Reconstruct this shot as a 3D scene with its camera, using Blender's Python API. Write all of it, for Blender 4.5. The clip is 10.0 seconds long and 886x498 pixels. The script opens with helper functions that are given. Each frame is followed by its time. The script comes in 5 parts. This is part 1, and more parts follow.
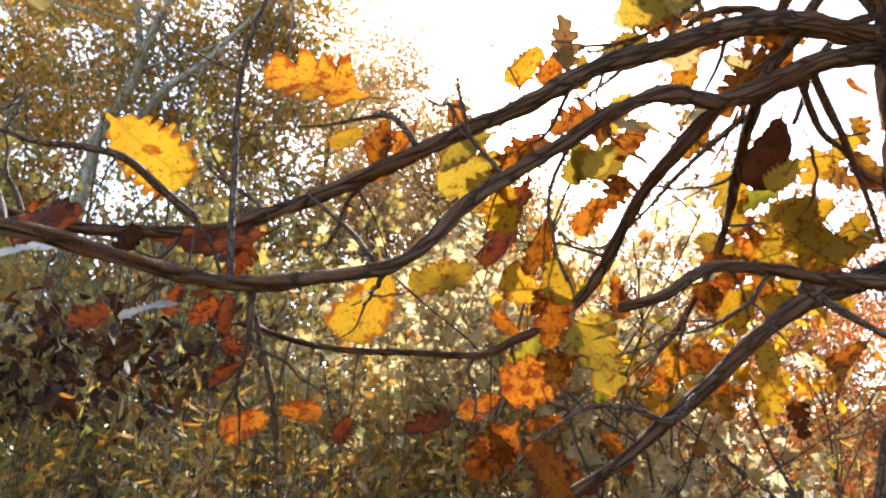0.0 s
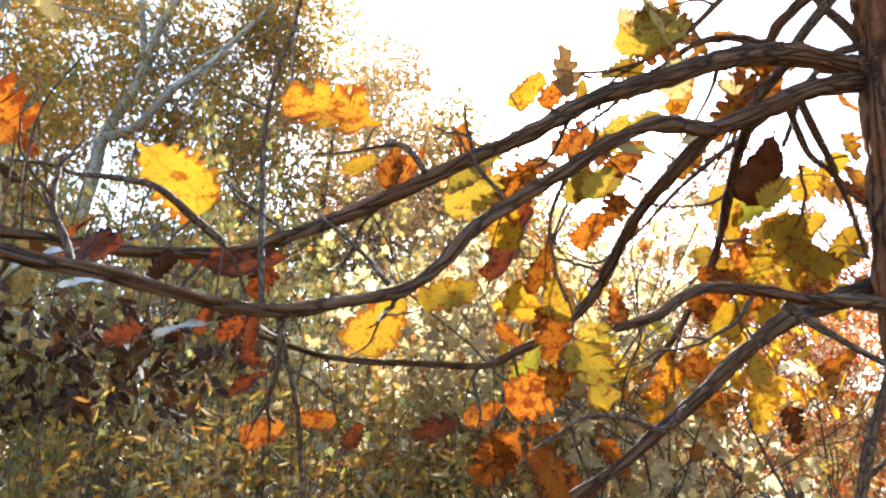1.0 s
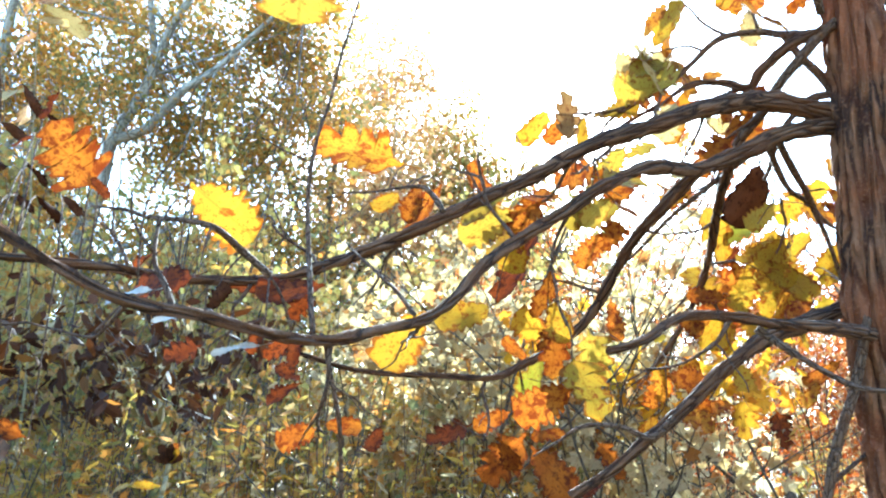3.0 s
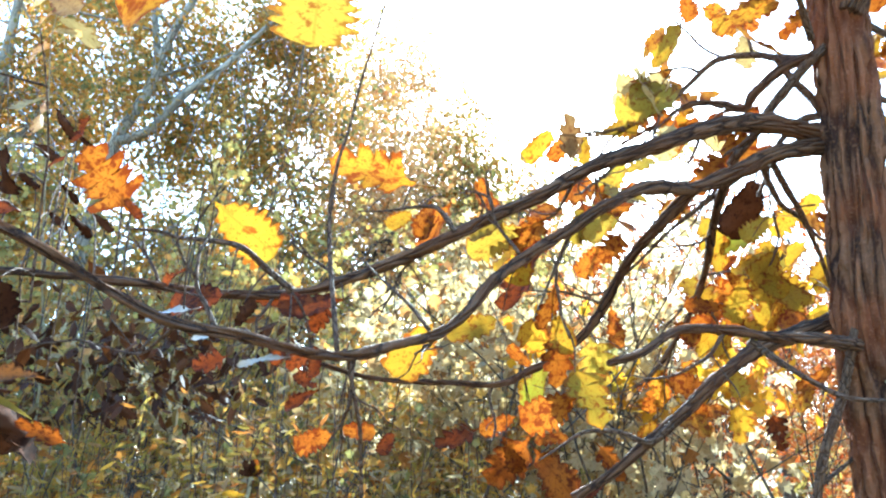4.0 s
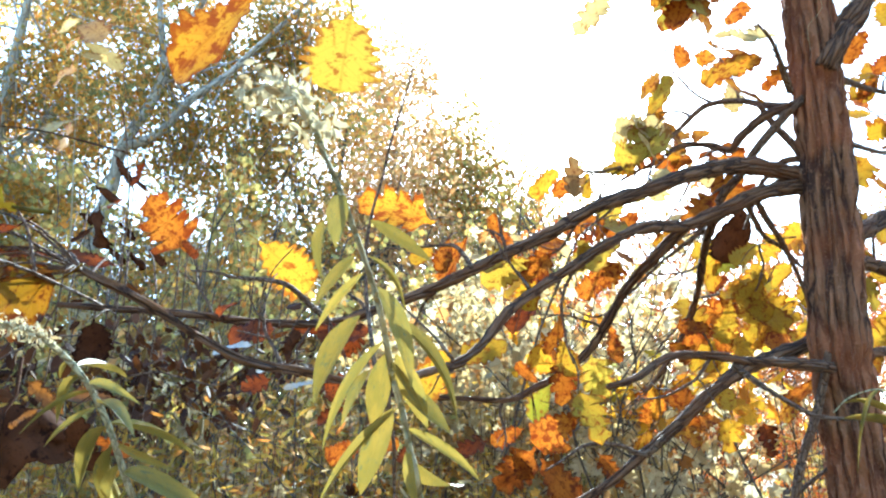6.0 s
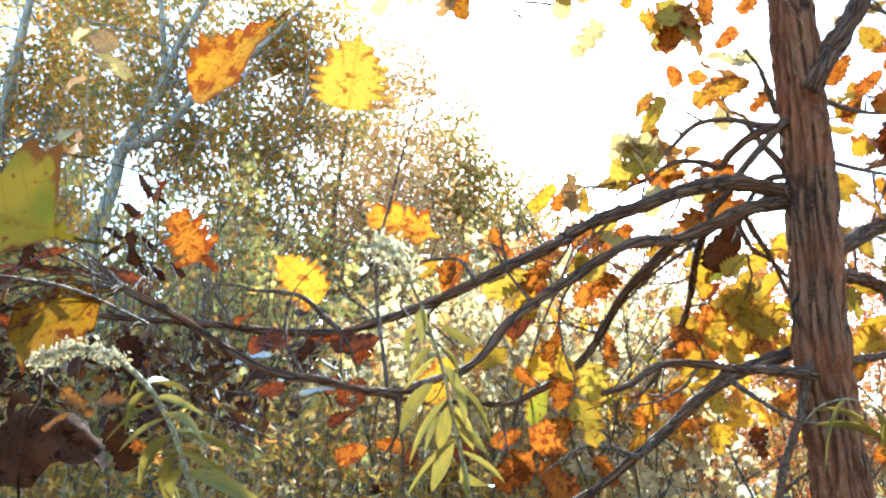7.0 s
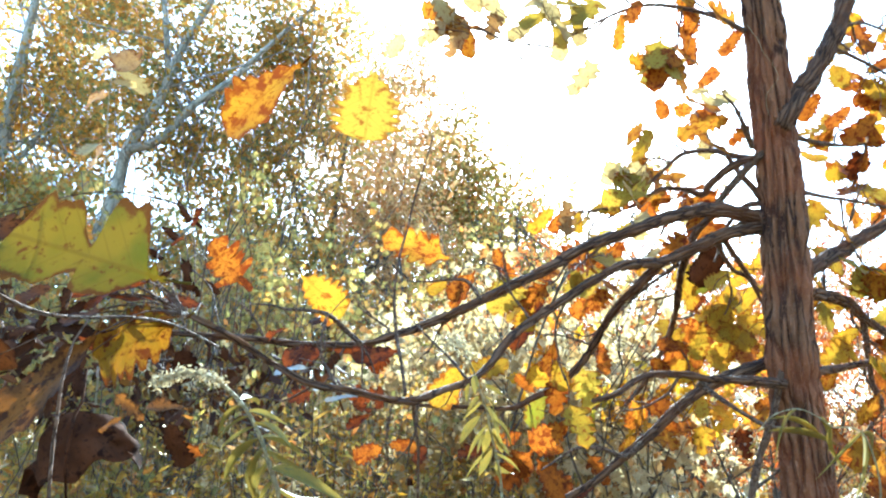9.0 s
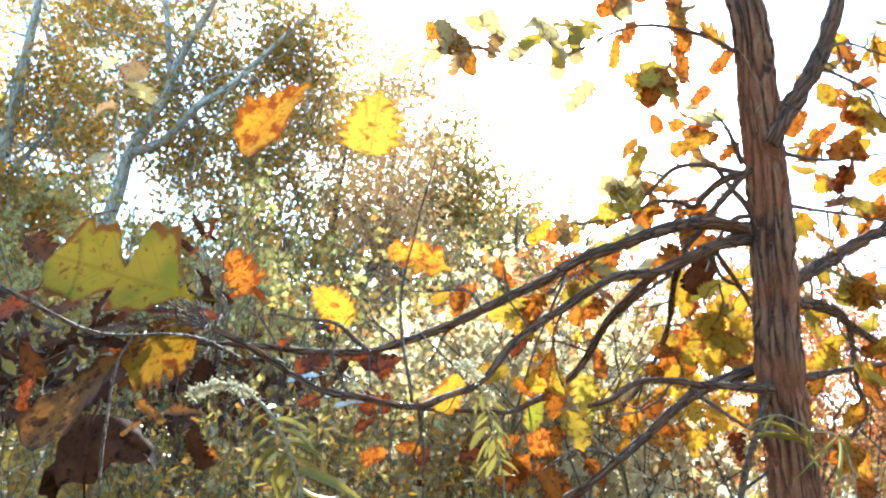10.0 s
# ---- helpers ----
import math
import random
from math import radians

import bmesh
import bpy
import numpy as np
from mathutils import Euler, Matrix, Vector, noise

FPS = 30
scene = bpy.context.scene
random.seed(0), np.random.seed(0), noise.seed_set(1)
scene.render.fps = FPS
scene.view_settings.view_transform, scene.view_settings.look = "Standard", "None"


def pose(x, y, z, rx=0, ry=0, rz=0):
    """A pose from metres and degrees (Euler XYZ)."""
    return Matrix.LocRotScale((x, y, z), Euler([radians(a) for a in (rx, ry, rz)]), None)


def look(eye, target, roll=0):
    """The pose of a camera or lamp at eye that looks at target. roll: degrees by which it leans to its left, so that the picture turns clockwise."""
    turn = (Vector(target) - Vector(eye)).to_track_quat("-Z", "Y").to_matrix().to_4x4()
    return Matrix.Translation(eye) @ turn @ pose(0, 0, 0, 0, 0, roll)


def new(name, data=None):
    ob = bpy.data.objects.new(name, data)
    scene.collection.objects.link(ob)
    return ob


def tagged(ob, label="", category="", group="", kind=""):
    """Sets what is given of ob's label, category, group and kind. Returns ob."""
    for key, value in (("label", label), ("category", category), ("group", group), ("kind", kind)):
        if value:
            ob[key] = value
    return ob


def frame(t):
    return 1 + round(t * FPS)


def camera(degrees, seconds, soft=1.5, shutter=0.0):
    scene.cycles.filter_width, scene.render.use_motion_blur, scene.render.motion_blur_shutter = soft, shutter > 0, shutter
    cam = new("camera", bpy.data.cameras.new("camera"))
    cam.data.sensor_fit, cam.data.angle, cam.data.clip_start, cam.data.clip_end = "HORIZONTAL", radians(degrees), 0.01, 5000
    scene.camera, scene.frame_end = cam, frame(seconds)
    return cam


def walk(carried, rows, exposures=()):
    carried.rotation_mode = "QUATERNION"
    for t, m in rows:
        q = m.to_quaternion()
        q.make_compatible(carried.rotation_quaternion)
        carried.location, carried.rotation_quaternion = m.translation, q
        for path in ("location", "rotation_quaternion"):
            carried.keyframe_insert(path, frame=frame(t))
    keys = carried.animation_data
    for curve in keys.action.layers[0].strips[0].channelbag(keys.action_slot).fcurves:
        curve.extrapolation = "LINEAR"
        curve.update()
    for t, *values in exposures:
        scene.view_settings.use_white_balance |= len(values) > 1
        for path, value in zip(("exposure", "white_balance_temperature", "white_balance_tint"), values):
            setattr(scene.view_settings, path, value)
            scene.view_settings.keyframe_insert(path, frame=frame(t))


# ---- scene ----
cam = camera(65.6, 10.0, soft=2.2)
METRES, EYE, TILT, LEAN, TURN = 1.0, 1.5, 17.0, 0.0, 0.0
ROWS = [
    (0.0, 0.0, 0.0, 0.0, -0.0, 0.0, 0.0),
    (0.5, -0.0052, -0.0393, 0.017, 0.06, 0.02, -0.05),
    (1.0, -0.0112, -0.0801, 0.0355, 0.12, 0.02, -0.15),
    (1.5, -0.019, -0.1255, 0.0537, 0.21, 0.0, -0.12),
    (2.0, -0.0237, -0.1678, 0.0678, 0.3, 0.02, -0.21),
    (2.5, -0.0282, -0.2089, 0.0805, 0.34, 0.03, -0.39),
    (4.0, -0.0559, -0.334, 0.1289, 0.45, -0.04, -0.52),
    (4.5, -0.0681, -0.3816, 0.1525, 0.53, 0.07, -0.34),
    (5.0, -0.0804, -0.4298, 0.1707, 0.53, -0.02, -0.5),
    (5.5, -0.0894, -0.474, 0.1896, 0.5, 0.05, -0.56),
    (7.0, -0.1132, -0.6216, 0.2424, 0.36, 0.01, -0.74),
    (7.5, -0.1202, -0.6746, 0.2606, 0.27, 0.01, -1.01),
    (8.0, -0.1291, -0.731, 0.2769, 0.23, 0.05, -1.02),
    (8.5, -0.1371, -0.7797, 0.2893, 0.21, 0.06, -1.04),
    (9.0, -0.1436, -0.8297, 0.305, 0.21, -0.02, -0.99),
    (9.5, -0.1502, -0.8767, 0.3193, 0.18, 0.13, -1.09),
    (10.0, -0.1548, -0.9261, 0.3372, 0.17, 0.06, -1.01),
]
walk(cam, [(t, pose(0, 0, EYE, TILT, LEAN, TURN) @ pose(METRES * x, METRES * y, METRES * z, 90 + pitch, roll, yaw)) for t, x, y, z, yaw, pitch, roll in ROWS],
     exposures=[(0.0, 1.92, 6050, 7), (0.5, 2.34, 5550, 2), (1.0, 2.24, 5650, 3), (1.5, 2.78, 4800, -7), (4.0, 2.66, 4900, -6), (7.0, 2.54, 4950, -6), (10.0, 2.62, 4850, -8)])

# ---- world, sun, exposure ----
SUN_WAY = Vector((0.101, 0.863, 0.494)).normalized()
world = bpy.data.worlds.new("sky")
scene.world = world
world.use_nodes = True
wn = world.node_tree.nodes
sky = wn.new("ShaderNodeTexSky")
sky.sky_type = 'NISHITA'
sky.sun_disc = False
sky.sun_elevation = math.asin(SUN_WAY.z)
sky.sun_rotation = math.atan2(SUN_WAY.x, SUN_WAY.y)
sky.air_density, sky.dust_density, sky.ozone_density = 1.0, 1.2, 1.0
wn["Background"].inputs["Strength"].default_value = 0.15
world.node_tree.links.new(sky.outputs[0], wn["Background"].inputs["Color"])
sun = new("sun", bpy.data.lights.new("sun", 'SUN'))
sun.data.energy, sun.data.angle, sun.data.color = 4.4, radians(0.6), (1.0, 0.94, 0.84)
sun.matrix_world = look(SUN_WAY * 60, (0, 0, 0))


# ---- materials ----
def nodes_of(name):
    m = bpy.data.materials.new(name)
    m.use_nodes = True
    n, l = m.node_tree.nodes, m.node_tree.links
    n.clear()
    return m, n, l, n.new("ShaderNodeOutputMaterial")


def ramp(n, stops):
    r = n.new("ShaderNodeValToRGB")
    while len(r.color_ramp.elements) < len(stops):
        r.color_ramp.elements.new(0.5)
    for e, (p, c) in zip(r.color_ramp.elements, stops):
        e.position, e.color = p, (*c, 1)
    return r


def blend(n, l, fac, a, b, how='MIX'):
    m = n.new("ShaderNodeMix")
    m.data_type, m.blend_type = 'RGBA', how
    for value, slot in ((fac, 0), (a, 6), (b, 7)):
        if isinstance(value, bpy.types.NodeSocket):
            l.new(value, m.inputs[slot])
        elif slot == 0:
            m.inputs[0].default_value = value
        else:
            m.inputs[slot].default_value = (*value, 1)
    return m.outputs[2]


def noise_node(n, l, vec, scale, detail=3.0, rough=0.55):
    t = n.new("ShaderNodeTexNoise")
    t.inputs["Scale"].default_value, t.inputs["Detail"].default_value, t.inputs["Roughness"].default_value = scale, detail, rough
    if vec:
        l.new(vec, t.inputs["Vector"])
    return t.outputs["Fac"]


def maths(n, l, op, a, b=None, c=None):
    m = n.new("ShaderNodeMath")
    m.operation = op
    for k, v in enumerate((a, b, c)):
        if isinstance(v, bpy.types.NodeSocket):
            l.new(v, m.inputs[k])
        elif v is not None:
            m.inputs[k].default_value = v
    return m.outputs[0]


def step(n, l, value, low, high):
    m = n.new("ShaderNodeMapRange")
    m.interpolation_type = 'SMOOTHSTEP'
    l.new(value, m.inputs[0])
    m.inputs[1].default_value, m.inputs[2].default_value = low, high
    return m.outputs[0]


def leaf_shader(n, l, out, colour, through_share, rough, bump=None, passing=1.0):
    """A thin leaf: a dull waxy face, and light passing through it."""
    face = n.new("ShaderNodeBsdfPrincipled")
    face.inputs["Roughness"].default_value = rough
    face.inputs["Specular IOR Level"].default_value = 0.18 if rough < 0.8 else 0.03
    back = n.new("ShaderNodeBsdfTranslucent")
    mix = n.new("ShaderNodeMixShader")
    mix.inputs[0].default_value = through_share
    l.new(colour, face.inputs["Base Color"])
    deep = n.new("ShaderNodeGamma")
    deep.inputs["Gamma"].default_value = 1.2
    l.new(colour, deep.inputs["Color"])
    l.new(blend(n, l, 1.0, deep.outputs[0], (passing, passing, passing), 'MULTIPLY'), back.inputs["Color"])
    if bump:
        b = n.new("ShaderNodeBump")
        b.inputs["Strength"].default_value, b.inputs["Distance"].default_value = 0.5, 0.002
        l.new(bump, b.inputs["Height"])
        l.new(b.outputs[0], face.inputs["Normal"])
    l.new(face.outputs[0], mix.inputs[1])
    l.new(back.outputs[0], mix.inputs[2])
    l.new(mix.outputs[0], out.inputs[0])


def big_leaf_material(name, main, second, spot, spots=0.5, through_share=0.5, rough=0.55):
    """An oak leaf along local y (0 to 1): two-tone blade, pale midrib and side veins, brown blotches and edge."""
    m, n, l, out = nodes_of(name)
    tc, info = n.new("ShaderNodeTexCoord"), n.new("ShaderNodeObjectInfo")
    shift = n.new("ShaderNodeVectorMath")
    shift.operation = 'ADD'
    l.new(tc.outputs["Object"], shift.inputs[0])
    off = n.new("ShaderNodeCombineXYZ")
    l.new(maths(n, l, 'MULTIPLY', info.outputs["Random"], 37.0), off.inputs[2])
    l.new(off.outputs[0], shift.inputs[1])
    v = shift.outputs[0]
    base = blend(n, l, step(n, l, noise_node(n, l, v, 2.2, 4), 0.35, 0.65), main, second)
    blot = step(n, l, noise_node(n, l, v, 6.5, 6, 0.62), 0.66 - 0.2 * spots, 0.72 - 0.16 * spots)
    base = blend(n, l, blot, base, spot)
    fleck = step(n, l, noise_node(n, l, v, 21.0, 4, 0.6), 0.61 - 0.07 * spots, 0.69 - 0.07 * spots)
    base = blend(n, l, maths(n, l, 'MULTIPLY', fleck, 0.85), base, spot)
    rim = n.new("ShaderNodeAttribute")
    rim.attribute_name = "along"
    rim_x = n.new("ShaderNodeSeparateXYZ")
    l.new(rim.outputs["Vector"], rim_x.inputs[0])
    worn = maths(n, l, 'ADD', rim_x.outputs[0], maths(n, l, 'MULTIPLY', noise_node(n, l, v, 7.0, 4, 0.6), 1.1))
    base = blend(n, l, maths(n, l, 'MULTIPLY', step(n, l, worn, 1.34 - 0.1 * spots, 1.52 - 0.1 * spots), 0.9), base, spot)
    sep = n.new("ShaderNodeSeparateXYZ")
    l.new(tc.outputs["Object"], sep.inputs[0])
    ax = maths(n, l, 'ABSOLUTE', sep.outputs[0])
    rib = step(n, l, ax, 0.02, 0.004)
    side = maths(n, l, 'FRACT', maths(n, l, 'MULTIPLY', maths(n, l, 'SUBTRACT', sep.outputs[1], maths(n, l, 'MULTIPLY', ax, 0.9)), 7.0))
    vein = step(n, l, maths(n, l, 'ABSOLUTE', maths(n, l, 'SUBTRACT', side, 0.5)), 0.07, 0.02)
    lines = maths(n, l, 'MAXIMUM', rib, maths(n, l, 'MULTIPLY', vein, 0.6))
    base = blend(n, l, maths(n, l, 'MULTIPLY', lines, 0.55), base, tuple(0.55 * a + 0.25 * b for a, b in zip(second, spot)))
    hue = n.new("ShaderNodeHueSaturation")
    l.new(base, hue.inputs["Color"])
    l.new(maths(n, l, 'MULTIPLY_ADD', info.outputs["Random"], 0.5, 0.75), hue.inputs["Value"])
    fine = noise_node(n, l, v, 40.0, 3)
    leaf_shader(n, l, out, hue.outputs[0], through_share, rough, maths(n, l, 'ADD', maths(n, l, 'MULTIPLY', lines, 0.6), maths(n, l, 'MULTIPLY', fine, 0.4)), 0.47)
    return m


def small_leaf_material(name, stops, through_share=0.58, rough=0.6):
    """Many small leaves in one mesh: each island takes its own tone."""
    m, n, l, out = nodes_of(name)
    geo = n.new("ShaderNodeNewGeometry")
    r = ramp(n, stops)
    l.new(geo.outputs["Random Per Island"], r.inputs[0])
    tc = n.new("ShaderNodeTexCoord")
    patch = noise_node(n, l, tc.outputs["Object"], 1.4, 2)
    fleck = noise_node(n, l, tc.outputs["Object"], 60.0, 3)
    col = blend(n, l, maths(n, l, 'MULTIPLY', step(n, l, fleck, 0.55, 0.7), 0.45), r.outputs[0], (0.13, 0.06, 0.02))
    hue = n.new("ShaderNodeHueSaturation")
    l.new(col, hue.inputs["Color"])
    l.new(maths(n, l, 'MULTIPLY_ADD', patch, 0.9, 0.55), hue.inputs["Value"])
    leaf_shader(n, l, out, hue.outputs[0], through_share, rough, None, 0.95)
    return m


def bark_material(name, dark, light, warm, scale=1.0, stretch=5.0, relief=0.006):
    m, n, l, out = nodes_of(name)
    tc = n.new("ShaderNodeTexCoord")
    rod = n.new("ShaderNodeAttribute")
    rod.attribute_name = "along"
    mp = n.new("ShaderNodeMapping")
    mp.inputs["Scale"].default_value = (1.0, 1.0, 1.0 / stretch)
    l.new(rod.outputs["Vector"], mp.inputs[0])
    furrow = noise_node(n, l, mp.outputs[0], 55.0 * scale, 6, 0.65)
    grain = noise_node(n, l, tc.outputs["Object"], 220.0 * scale, 4)
    stain = noise_node(n, l, tc.outputs["Object"], 6.0 * scale, 3)
    warp = n.new("ShaderNodeTexNoise")
    warp.inputs["Scale"].default_value, warp.inputs["Detail"].default_value = 30.0 * scale, 2.0
    l.new(mp.outputs[0], warp.inputs["Vector"])
    bent = n.new("ShaderNodeVectorMath")
    bent.operation = 'MULTIPLY_ADD'
    l.new(warp.outputs["Color"], bent.inputs[0])
    bent.inputs[1].default_value = (0.022 / scale, 0.022 / scale, 0.022 / scale)
    l.new(mp.outputs[0], bent.inputs[2])
    cells = n.new("ShaderNodeTexVoronoi")
    cells.feature = 'DISTANCE_TO_EDGE'
    cells.inputs["Scale"].default_value = 62.0 * scale
    l.new(bent.outputs[0], cells.inputs["Vector"])
    plate = step(n, l, cells.outputs["Distance"], 0.0, 0.24)
    col = blend(n, l, step(n, l, furrow, 0.34, 0.60), tuple(0.6 * a + 0.4 * b for a, b in zip(dark, light)), light)
    col = blend(n, l, step(n, l, plate, 0.0, 0.4), dark, col)
    col = blend(n, l, maths(n, l, 'MULTIPLY', step(n, l, stain, 0.45, 0.65), 0.6), col, warm)
    col = blend(n, l, maths(n, l, 'MULTIPLY', step(n, l, grain, 0.5, 0.75), 0.35), col, tuple(min(1, c * 1.8) for c in light))
    p = n.new("ShaderNodeBsdfPrincipled")
    p.inputs["Roughness"].default_value = 0.85
    p.inputs["Specular IOR Level"].default_value = 0.3
    l.new(col, p.inputs["Base Color"])
    b = n.new("ShaderNodeBump")
    b.inputs["Strength"].default_value, b.inputs["Distance"].default_value = 0.9, relief
    l.new(maths(n, l, 'ADD', maths(n, l, 'ADD', maths(n, l, 'MULTIPLY', furrow, 0.6), plate), maths(n, l, 'MULTIPLY', grain, 0.35)), b.inputs["Height"])
    l.new(b.outputs[0], p.inputs["Normal"])
    l.new(p.outputs[0], out.inputs[0])
    return m


BARK = bark_material("oak_bark", (0.040, 0.019, 0.011), (0.30, 0.145, 0.070), (0.31, 0.098, 0.036), 0.62, 11.0, 0.018)
BOUGH = bark_material("bough_bark", (0.038, 0.020, 0.012), (0.23, 0.120, 0.060), (0.17, 0.072, 0.030), 1.35, 9.0, 0.014)
TWIG = bark_material("twig_bark", (0.055, 0.034, 0.022), (0.24, 0.15, 0.092), (0.15, 0.078, 0.042), 2.0, 3.0)
PALE_BARK = bark_material("pale_bark", (0.16, 0.14, 0.11), (0.46, 0.41, 0.33), (0.27, 0.23, 0.17), 0.12, 3.0)
GREY_BARK = bark_material("grey_bark", (0.045, 0.036, 0.028), (0.17, 0.135, 0.10), (0.10, 0.075, 0.05), 0.5, 3.0)
STEM = bark_material("green_stem", (0.26, 0.23, 0.11), (0.56, 0.48, 0.27), (0.38, 0.27, 0.13), 3.0, 2.0)

LEAF_MAT = {
    "Y": big_leaf_material("leaf_yellow", (0.62, 0.34, 0.022), (0.56, 0.36, 0.030), (0.34, 0.105, 0.012), 0.5, 0.60),
    "YO": big_leaf_material("leaf_yellow_orange", (0.60, 0.32, 0.024), (0.56, 0.24, 0.020), (0.30, 0.075, 0.011), 0.75, 0.60),
    "O": big_leaf_material("leaf_orange", (0.55, 0.215, 0.020), (0.47, 0.15, 0.014), (0.23, 0.050, 0.009), 0.8, 0.58),
    "R": big_leaf_material("leaf_rust", (0.31, 0.080, 0.014), (0.22, 0.052, 0.011), (0.085, 0.022, 0.009), 0.7, 0.48),
    "RB": big_leaf_material("leaf_brown_orange", (0.46, 0.155, 0.016), (0.34, 0.095, 0.012), (0.14, 0.034, 0.009), 0.7, 0.55),
    "B": big_leaf_material("leaf_brown", (0.12, 0.046, 0.018), (0.19, 0.068, 0.018), (0.050, 0.020, 0.010), 0.6, 0.22),
    "BO": big_leaf_material("leaf_brown_patched", (0.19, 0.080, 0.020), (0.34, 0.14, 0.024), (0.070, 0.028, 0.011), 0.6, 0.40),
    "D": big_leaf_material("leaf_dead_brown", (0.050, 0.020, 0.009), (0.080, 0.032, 0.014), (0.022, 0.010, 0.006), 0.5, 0.12, 0.85),
    "G": big_leaf_material("leaf_green", (0.30, 0.28, 0.028), (0.40, 0.32, 0.035), (0.26, 0.11, 0.018), 0.35, 0.55),
    "GY": big_leaf_material("leaf_green_yellow", (0.48, 0.36, 0.050), (0.54, 0.36, 0.045), (0.30, 0.12, 0.020), 0.45, 0.60),
    "C": big_leaf_material("leaf_cream", (0.66, 0.50, 0.20), (0.68, 0.51, 0.22), (0.40, 0.22, 0.07), 0.4, 0.60),
    "T": big_leaf_material("leaf_tan", (0.54, 0.32, 0.11), (0.47, 0.25, 0.08), (0.25, 0.09, 0.028), 0.5, 0.50),
    "W": big_leaf_material("leaf_pale_underside", (0.64, 0.59, 0.50), (0.54, 0.49, 0.41), (0.40, 0.34, 0.28), 0.1, 0.15, 0.5),
    "OG": big_leaf_material("leaf_olive_spotted", (0.16, 0.145, 0.012), (0.30, 0.20, 0.016), (0.16, 0.055, 0.010), 0.40, 0.50),
    "OY": big_leaf_material("leaf_gold_spotted", (0.54, 0.24, 0.012), (0.42, 0.25, 0.014), (0.21, 0.055, 0.009), 0.6, 0.56),
}
WILLOW_LEAF = big_leaf_material("leaf_narrow_green", (0.36, 0.28, 0.060), (0.48, 0.34, 0.070), (0.24, 0.235, 0.10), 0.35, 0.45, 0.42)

CROWN_GOLD = small_leaf_material("crown_gold", [(0.0, (0.54, 0.32, 0.070)), (0.25, (0.66, 0.42, 0.095)), (0.5, (0.56, 0.25, 0.055)), (0.72, (0.40, 0.36, 0.12)), (1.0, (0.23, 0.22, 0.090))], 0.62)
CROWN_OLIVE = small_leaf_material("crown_olive", [(0.0, (0.27, 0.24, 0.07)), (0.35, (0.40, 0.32, 0.09)), (0.6, (0.48, 0.32, 0.08)), (0.85, (0.40, 0.16, 0.04)), (1.0, (0.18, 0.16, 0.055))], 0.58)
CROWN_BROWN = small_leaf_material("crown_brown", [(0.0, (0.44, 0.27, 0.12)), (0.35, (0.56, 0.36, 0.15)), (0.65, (0.44, 0.34, 0.15)), (0.9, (0.55, 0.23, 0.07)), (1.0, (0.24, 0.14, 0.06))], 0.60)
MAPLE_GREEN = small_leaf_material("maple_green", [(0.0, (0.31, 0.28, 0.085)), (0.35, (0.45, 0.37, 0.125)), (0.65, (0.54, 0.40, 0.125)), (0.85, (0.52, 0.25, 0.055)), (1.0, (0.22, 0.19, 0.070))], 0.58)
MAPLE_CREAM = small_leaf_material("maple_cream", [(0.0, (0.58, 0.47, 0.25)), (0.3, (0.64, 0.55, 0.35)), (0.6, (0.57, 0.41, 0.17)), (0.8, (0.48, 0.38, 0.19)), (1.0, (0.40, 0.18, 0.05))], 0.72)
WEED = small_leaf_material("weed_leaf", [(0.0, (0.37, 0.29, 0.070)), (0.3, (0.52, 0.38, 0.090)), (0.55, (0.58, 0.38, 0.070)), (0.75, (0.44, 0.18, 0.040)), (1.0, (0.54, 0.45, 0.25))], 0.62)
DARK_SHRUB = small_leaf_material("dark_shrub_leaf", [(0.0, (0.040, 0.018, 0.010)), (0.5, (0.075, 0.032, 0.015)), (0.8, (0.13, 0.050, 0.016)), (1.0, (0.19, 0.13, 0.03))], 0.2, 0.75)
RED_LEAF = small_leaf_material("sapling_red", [(0.0, (0.50, 0.13, 0.030)), (0.35, (0.58, 0.24, 0.060)), (0.6, (0.40, 0.085, 0.025)), (0.8, (0.60, 0.38, 0.14)), (1.0, (0.62, 0.46, 0.24))], 0.60)
GOLD_LEAF = small_leaf_material("oak_gold", [(0.0, (0.78, 0.42, 0.028)), (0.35, (0.72, 0.46, 0.035)), (0.6, (0.64, 0.22, 0.022)), (0.85, (0.50, 0.40, 0.045)), (1.0, (0.48, 0.12, 0.016))], 0.64)


